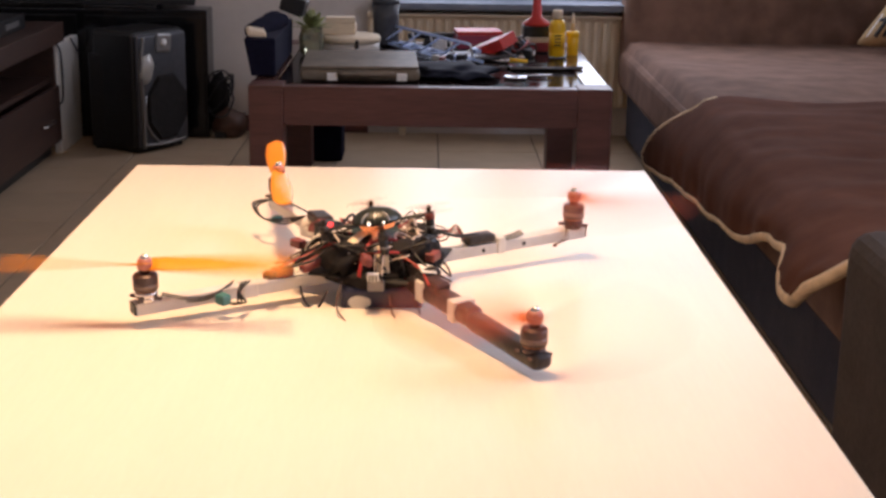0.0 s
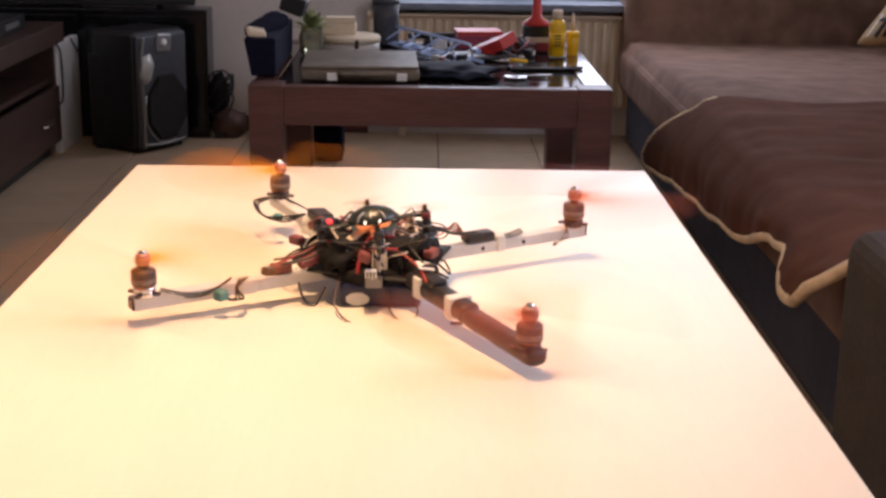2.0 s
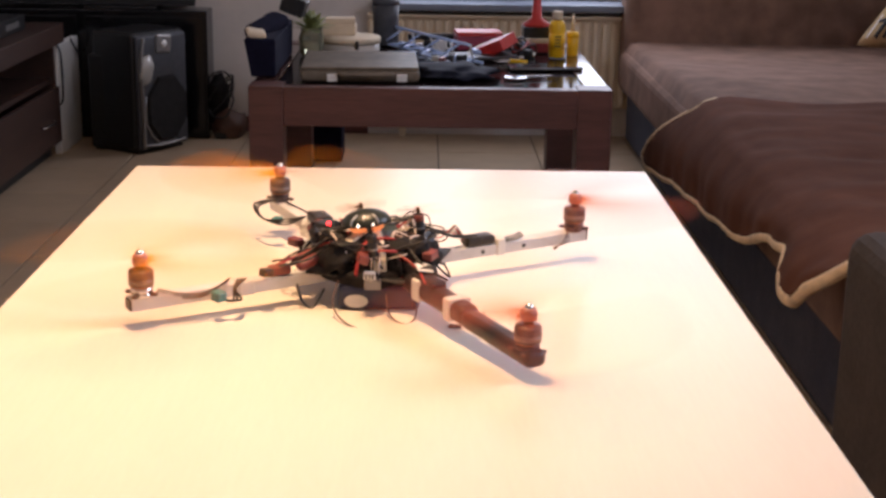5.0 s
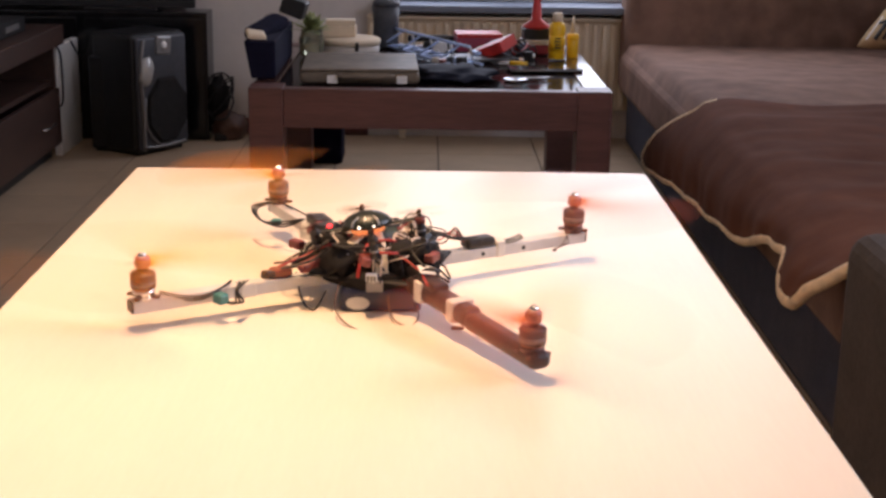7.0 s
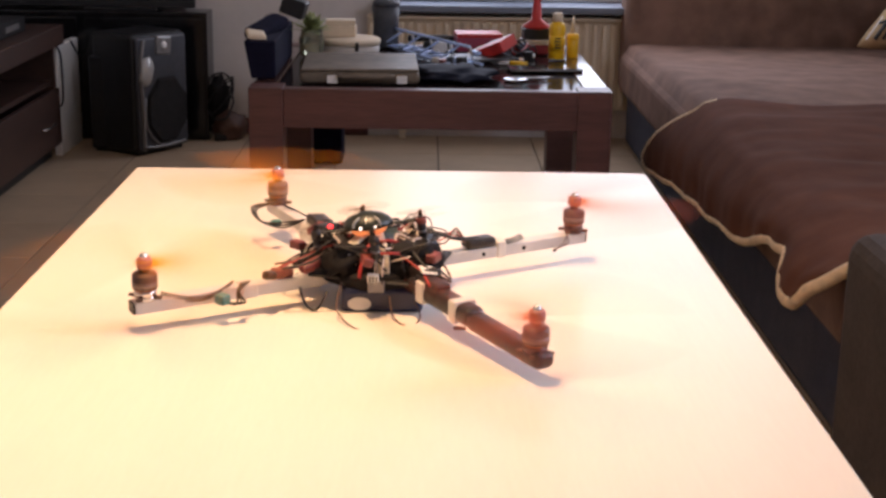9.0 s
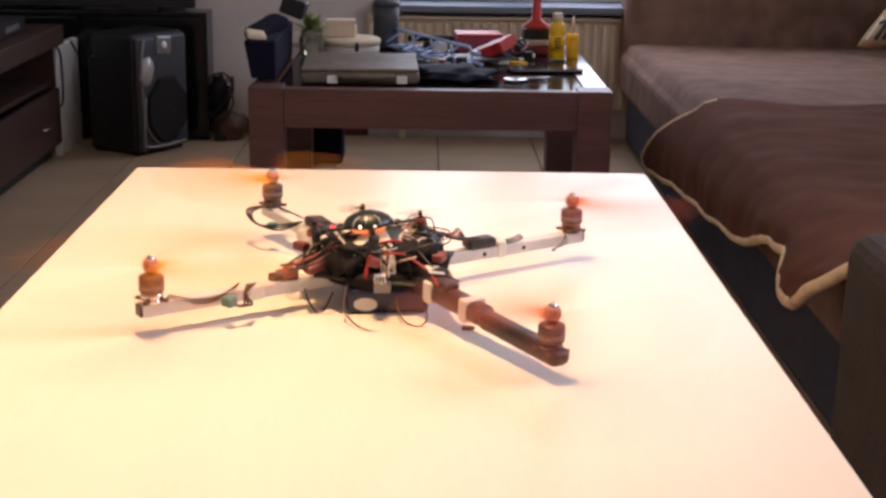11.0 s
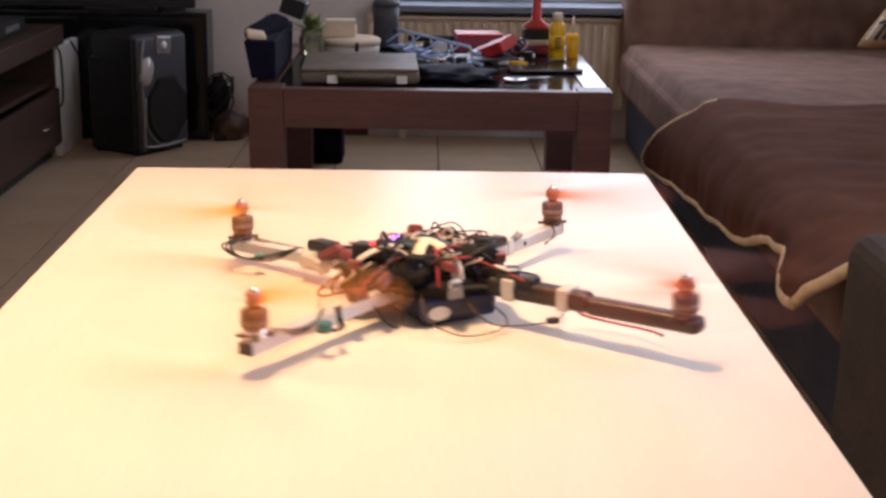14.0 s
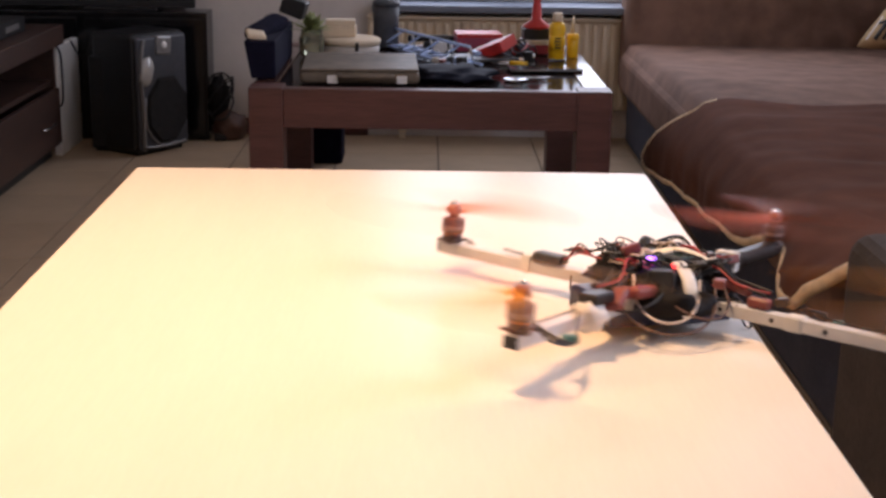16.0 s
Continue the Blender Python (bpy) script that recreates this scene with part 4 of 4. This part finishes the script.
    for y, zz in ((-0.05, 0.008), (0.05, 0.008), (0.0, 0.07)):
        part("chord", tube([(-0.36, y * 0.6, zz), (0.32, y, zz)], 0.006), M_BLUE, l)
    for j in range(9):
        x0, x1 = -0.34 + 0.074 * j, -0.34 + 0.074 * (j + 1)
        s = 1 if j % 2 else -1
        part("brace", tube([(x0, -0.05 * s, 0.010), (x1, 0.05 * s, 0.010)], 0.0045), M_BLUE, l)
        # white braces put the daylight's highlights into the colour
        part("brace", tube([(x0, -0.05 * s, 0.010), (x1, 0, 0.068)], 0.004), M_WHITE if j % 2 == 0 else M_BLUE, l)
    # boxes and tools in the middle
    def simple(name, label, cat, at, turn, pieces):
        group = {"hand_tool": "tools on the coffee table", "loose_cable": "cables on the coffee table", "spare_part": "spare parts on the coffee table"}.get(name, "")
        g = thing(name, label, cat, pose(*at, *turn), group)
        for nm, bm, mm in pieces:
            part(nm, bm, mm, g)
        return g
    # box added and sized to fill the dark area beside the rear leg
    simple("dark_fill_box", "dark navy box filling the dark area beside the rear table leg", "case", (-0.382, 5.42, 0), (0, 0, 0),
           [("body", box(0.115, 0.18, 0.36, (0, 0, 0.0), 0.010, 3), M_NAVY), ("carry_strap", tube([(-0.03, 0, 0.355), (-0.02, 0, 0.385), (0.02, 0, 0.385), (0.03, 0, 0.355)], 0.006), M_BLACK)])
    simple("crimson_box", "crimson cardboard box lying flat", "box", (0.19, 5.15, z), (0, 0, 6),
           [("carton", box(0.17, 0.13, 0.050, (0, 0, 0), 0.003), M_PINK), ("lid", box(0.168, 0.128, 0.014, (0, 0, 0.050), 0.003), M_RED)])
    simple("red_box", "bright red cardboard box tilted on the pile", "box", (0.235, 4.90, z + 0.014), (14, -22, -40),
           [("carton", box(0.17, 0.10, 0.040, (0, 0, 0), 0.002), M_RED), ("end_label", box(0.034, 0.1005, 0.0405, (-0.068, 0, 0), 0.002), M_CREAM)])
    simple("black_pouch", "black crumpled pouch under the red box", "pouch", (0.20, 4.86, z), (0, 0, 20),
           [("bag", box(0.20, 0.16, 0.016, (0, 0, 0), 0.007, 3), M_SHRINK)])
    simple("flat_black_bag", "flat black bag lying at the table front", "bag", (0.085, 4.44, z), (0, 0, 5),
           [("bag", lump(0.27, 0.28, 0.042, (0, 0, 0.016), (0, 0, 0), 9, 0.5), M_SOFTBAG), ("zip", tube([(-0.09, -0.07, 0.016), (0, -0.07, 0.019), (0.09, -0.07, 0.016)], 0.002), M_METAL)])
    simple("long_black_tool", "long black tool lying behind the boxes", "tool", (0.06, 5.20, z), (0, 0, -6),
           [("shaft", tube([(-0.13, 0, 0.03), (0.02, 0.0, 0.035), (0.09, 0.01, 0.03)], 0.013), M_BLACK), ("rest", box(0.10, 0.05, 0.022, (-0.02, 0, 0), 0.006), M_BLACK)])
    for k, (x, y, rz, mm) in enumerate(((0.30, 4.80, 20, M_METAL), (0.27, 4.74, -25, M_YELLOW), (0.34, 4.86, 60, M_WHITE), (0.10, 4.74, 35, M_BLUE), (0.06, 4.66, -40, M_BLUE))):
        simple("hand_tool", "small hand tool lying in the clutter", "tool", (x, y, z), (0, 0, rz),
               [("shaft", tube([(-0.05, 0, 0.004), (0.03, 0, 0.004)], 0.003), M_METAL), ("grip", tube([(0.02, 0, 0.009), (0.08, 0, 0.009)], 0.009), mm)])
    for k in range(6):
        a = k * 1.3
        simple("loose_cable", "loose coil of dark cable in the clutter", "cable", (0.30 + 0.05 * math.sin(a), 4.97 + 0.05 * math.cos(a * 1.7), z), (0, 0, 40 * k),
               [("cord", tube([(0.05 * math.cos(j * 1.0), 0.035 * math.sin(j * 1.0), 0.006 + 0.016 * (j % 3) + 0.005 * k) for j in range(8)], 0.004), (M_WIRE_B, M_SHRINK, M_WIRE_R, M_SILVER)[k % 4])])
    bits = random.Random(11)
    for k in range(16):
        x, y = bits.uniform(0.02, 0.36), bits.uniform(4.62, 5.10)
        mm = (M_BLUE, M_BLACK, M_TAPE, M_REDSHRINK, M_SLATE, M_BLUE, M_SILVER, M_BLACK)[k % 8]
        a, b, c = bits.uniform(0.02, 0.06), bits.uniform(0.015, 0.04), bits.uniform(0.015, 0.045)
        simple("spare_part", ("small blue plastic part in the clutter", "small black part in the clutter", "small white part in the clutter", "small red part in the clutter",
                              "small grey part in the clutter", "small blue plastic part in the clutter", "small silver part in the clutter", "small black part in the clutter")[k % 8],
               "part", (x, y, z), (0, 0, bits.uniform(0, 180)), [("block", box(a, b, c, (0, 0, 0), 0.004, 2), mm), ("tab", box(a * 0.5, b * 1.3, c * 0.4, (a * 0.3, 0, 0), 0.002), mm)])
    simple("stacked_boxes", "small crimson and black boxes stacked", "box", (0.395, 5.08, z), (0, 0, 3),
           [("carton", box(0.10, 0.10, 0.034, (0, 0, 0), 0.003), M_PINK), ("carton", box(0.095, 0.10, 0.018, (0, 0, 0.034), 0.003), M_TIN), ("carton", box(0.10, 0.09, 0.040, (0.004, 0, 0.052), 0.003), M_BLACK)])
    simple("red_funnel", "red plastic funnel standing on stacked boxes", "funnel", (0.400, 5.08, z + 0.092), (0, 0, 0),
           [("cone", lathe([(0.050, 0), (0.050, 0.008), (0.020, 0.030), (0.013, 0.10), (0.010, 0.135)]), M_RED)])
    y1 = thing("solvent_bottle", "yellow plastic bottle with a cream cap", "bottle", pose(0.462, 4.92, z))
    part("body", lathe([(0.026, 0), (0.029, 0.004), (0.029, 0.110), (0.024, 0.126), (0.014, 0.132)], n=28), M_YELLOW, y1)
    part("cap", lathe([(0.017, 0.132), (0.019, 0.134), (0.019, 0.160), (0.016, 0.163)]), M_CREAM, y1)
    part("label", lathe([(0.0293, 0.03), (0.0293, 0.085)], n=28), M_YELLOW, y1)
    for k in range(4):
        part("printed_bar", box(0.022, 0.002, 0.005, (0, -0.0288, 0.040 + 0.011 * k)), M_BLACK, y1)
    y2 = thing("glue_bottle", "yellow glue bottle with a tall nozzle", "bottle", pose(0.522, 4.96, z))
    part("body", lathe([(0.019, 0), (0.021, 0.004), (0.021, 0.062), (0.016, 0.070)], n=24), M_YELLOW, y2)
    part("cap", lathe([(0.022, 0.066), (0.024, 0.068), (0.022, 0.084), (0.010, 0.088)]), M_YELLOW, y2)
    part("nozzle", lathe([(0.009, 0.088), (0.003, 0.150)]), M_CREAM, y2)
    simple("black_tablet", "thin dark glossy tablet lying on the glass", "tablet", (0.395, 4.62, z), (0, 0, 6),
           [("body", box(0.24, 0.10, 0.012, (0, 0, 0), 0.004, 2), M_BLACKGLOSS), ("rim", tube([(-0.12, -0.05, 0.007), (0.12, -0.05, 0.007), (0.12, 0.05, 0.007)], 0.004, steps=1), M_SILVER)])
    # stands in for a bright window reflection; bowl flattened to mirror the window
    s = thing("glint_spoon", "flat polished spoon added for the bright oval on the glass", "spoon", pose(0.285, 4.40, z, 0, 0, 14))
    bm = lathe([(0.036, 0), (0.0375, 0.004), (0.034, 0.0060), (0.026, 0.0072), (0.014, 0.0080), (0.002, 0.0082)], n=28)
    part("bowl", bm, M_SPOON, s)
    part("stem", box(0.09, 0.010, 0.004, (0.078, 0, 0.0035), 0.0015), M_METAL, s)


# ------------------------------------------------------------ floor tiles
def tiles():
    size, gap = 0.403, 0.005
    bm = box(size - gap, size - gap, 0.012, (0, 0, -0.012), 0.0015, 1)
    data = bpy.data.meshes.new("tile")
    bm.to_mesh(data)
    bm.free()
    data.materials.append(M_TILE)
    floor = bpy.data.objects["floor"]
    for i in range(-5, 6):
        for j in range(-10, 12):
            x, y = 0.052 + (i + 0.5) * size, 3.54 + (j - 3 + 0.5) * size
            if -2.2 < x < 2.4 and -1.3 < y < 6.2:
                t = new("tile", data)
                t.parent = floor
                t.location = (x, y, 0.0)


structure()
radiator()
white_table()
coffee_table()
sofa()
blanket()
cushion()
media_bench()
speaker()
clutter()
QUAD, QUAD_PROPS = quadcopter()
MINI, MINI_PROPS = small_drone()
tiles()

# ------------------------------------------------------------ moving things
QUAD_ROWS = [
    (0, pose(-0.0415, 1.3204, 0.7183, 2.72, -1.37, 30.12)),
    (0.5, pose(-0.0412, 1.3192, 0.7186, 3.04, -1.48, 30.23)),
    (1, pose(-0.0413, 1.3193, 0.7190, 3.25, -1.67, 30.11)),
    (1.5, pose(-0.0416, 1.3224, 0.7203, 2.58, -2.29, 30.06)),
    (2, pose(-0.0428, 1.3226, 0.7205, 2.52, -1.20, 29.47)),
    (2.5, pose(-0.0434, 1.3207, 0.7207, 2.23, -1.05, 28.89)),
    (3, pose(-0.0435, 1.3197, 0.7203, 2.21, -0.74, 28.95)),
    (3.5, pose(-0.0435, 1.3182, 0.7207, 2.18, -0.74, 28.93)),
    (4, pose(-0.0440, 1.3167, 0.7210, 2.13, -0.83, 28.78)),
    (6.5, pose(-0.0426, 1.3150, 0.7205, 2.17, -0.59, 29.93)),
    (7, pose(-0.0426, 1.3150, 0.7205, 2.17, -0.59, 29.93)),
    (7.5, pose(-0.0419, 1.3124, 0.7212, 2.18, -0.50, 30.27)),
    (8, pose(-0.0415, 1.3143, 0.7204, 2.10, -0.47, 30.36)),
    (8.5, pose(-0.0417, 1.3150, 0.7202, 2.10, -0.49, 30.31)),
    (9, pose(-0.0415, 1.3143, 0.7202, 2.09, -0.54, 30.36)),
    (11.5, pose(-0.0375, 1.3102, 0.7206, 1.77, -0.27, 33.05)),
    (12, pose(-0.0374, 1.3110, 0.7199, 1.70, -0.53, 33.36)),
    (12.5, pose(-0.0344, 1.3099, 0.7209, 1.58, 0.69, 35.74)),
    (13, pose(-0.0281, 1.3092, 0.7201, 0.79, 0.60, 39.70)),
    (13.3, pose(-0.0182, 1.3055, 0.7212, -0.46, 0.07, 43.27)),
    (13.5, pose(-0.0094, 1.2989, 0.7219, -0.72, -0.41, 46.38)),
    (13.8, pose(-0.0001, 1.2911, 0.7210, -0.90, -0.27, 50.63)),
    (14, pose(0.0091, 1.2773, 0.7214, -1.44, -0.19, 54.14)),
    (14.2, pose(0.0186, 1.2702, 0.7204, -0.98, 0.53, 58.29)),
    (14.5, pose(0.0394, 1.2557, 0.7218, -1.79, 1.01, 67.20)),
    (14.7, pose(0.0558, 1.2489, 0.7198, -1.15, 1.40, 74.31)),
    (15, pose(0.0929, 1.2485, 0.7173, -0.20, 1.39, 87.17)),
    (15.2, pose(0.1284, 1.2456, 0.7179, 0.47, 1.03, 98.98)),
    (15.5, pose(0.1846, 1.2587, 0.7173, 0.87, 1.61, 115.87)),
    (15.8, pose(0.2256, 1.2722, 0.7178, 3.26, -0.93, 135.98)),
    (16, pose(0.2240, 1.2583, 0.7192, 4.27, -0.70, 143.32)),
]
MINI_ROWS = [
    (0, pose(-0.0455, 1.3000, 0.7928, 0, -7, 4)),
    (1, pose(-0.0450, 1.3000, 0.7929, 0, -7, 4)),
    (1.5, pose(-0.0477, 1.3000, 0.7951, 0, -7, 4)),
    (2, pose(-0.0493, 1.3000, 0.7939, 0, -7, 4)),
    (2.5, pose(-0.0510, 1.3000, 0.7928, 0, -7, 4)),
    (3, pose(-0.0537, 1.3000, 0.7916, 0, -7, 4)),
    (3.5, pose(-0.0548, 1.3000, 0.7916, 0, -7, 4)),
    (4, pose(-0.0559, 1.3000, 0.7916, 0, -7, 4)),
    (6.5, pose(-0.0553, 1.3000, 0.7913, 0, -7, 4)),
    (7.5, pose(-0.0542, 1.3000, 0.7913, 0, -7, 4)),
    (9, pose(-0.0537, 1.3000, 0.7907, 0, -7, 4)),
    (11.3, pose(-0.0542, 1.3000, 0.7924, 0, -4, 4)),
    (11.5, pose(-0.0553, 1.3000, 0.7980, 0, 2, 2)),
    (11.6, pose(-0.0564, 1.3000, 0.8076, 0, 4, 0)),
    (11.7, pose(-0.0537, 1.3000, 0.8284, 0, 5, 0)),
    (11.8, pose(-0.0450, 1.3000, 0.8340, 0, 6, 0)),
    (11.9, pose(-0.0261, 1.3000, 0.8410, 0, 7, 0)),
    (12, pose(0.0043, 1.2900, 0.8441, 0, 7, 0)),
    (12.1, pose(0.0317, 1.2800, 0.8385, 0, 9, 0)),
    (12.2, pose(0.0699, 1.2700, 0.8336, 6, 2, 4)),
    (12.3, pose(0.1124, 1.2500, 0.8210, 12, -2, 10)),
    (12.4, pose(0.1662, 1.2300, 0.8442, 10, -16, 20)),
    (12.5, pose(0.2211, 1.2200, 0.8848, 20, -14, 30)),
    (12.6, pose(0.2681, 1.2200, 0.9188, 24, -14, 40)),
    (12.7, pose(0.3149, 1.2200, 0.9659, 24, -12, 45)),
    (12.8, pose(0.3646, 1.2400, 1.0066, 20, -10, 45)),
    (13, pose(0.5163, 1.4000, 1.0754, 10, 0, 45)),
    (13.4, pose(1.10, 1.90, 1.35, 0, 0, 45)),
    (14.2, pose(1.50, 3.00, 0.80, 0, 0, 45)),
    (14.8, pose(1.55, 3.10, 0.492, 0, 0, 45)),
    (16, pose(1.55, 3.10, 0.492, 0, 0, 45)),
]


def spin(ob, start, still, rate, first=0.0):
    """Turns a propeller: held poses up to start, then rate degrees each step of 1/30 s."""
    base = ob.matrix_basis.translation.copy()
    rows, ang = [], first
    for k in range(481):
        t = k / 30
        if t < start:
            a = still(t)
            ang = a
        else:
            ang += rate
            a = ang
        rows.append((t, Matrix.Translation(base) @ Matrix.Rotation(radians(a), 4, "Z")))
    walk(ob, rows)


def held(points):
    def fn(t):
        for (a, va), (b, vb) in zip(points, points[1:]):
            if t <= b:
                return va + (vb - va) * max(0, (t - a) / (b - a))
        return points[-1][1]
    return fn


def motions():
    walk(QUAD, QUAD_ROWS)
    walk(MINI, MINI_ROWS)
    spin(QUAD_PROPS[0], 1.34, held(((0, 150), (0.1, 108), (0.2, 20), (0.28, 76), (0.52, 76), (0.6, 52), (0.7, 95), (0.78, 117), (1.26, 117), (1.34, 138))), 83)
    spin(QUAD_PROPS[1], 1.24, held(((0, 67), (0.53, 67), (0.6, 20), (0.7, -80), (0.8, -210), (0.9, -320), (1.0, -390), (1.1, -430), (1.2, -580), (1.24, -660))), -82)
    spin(QUAD_PROPS[2], 0.0, held(((0, 0), (1, 0))), 84)
    spin(QUAD_PROPS[3], 0.0, held(((0, 0), (1, 0))), -83, 40)
    for k, p in enumerate(MINI_PROPS):
        spin(p, 0.0, held(((0, 0), (1, 0))), 81 if k % 2 else -84, 20 * k)


motions()
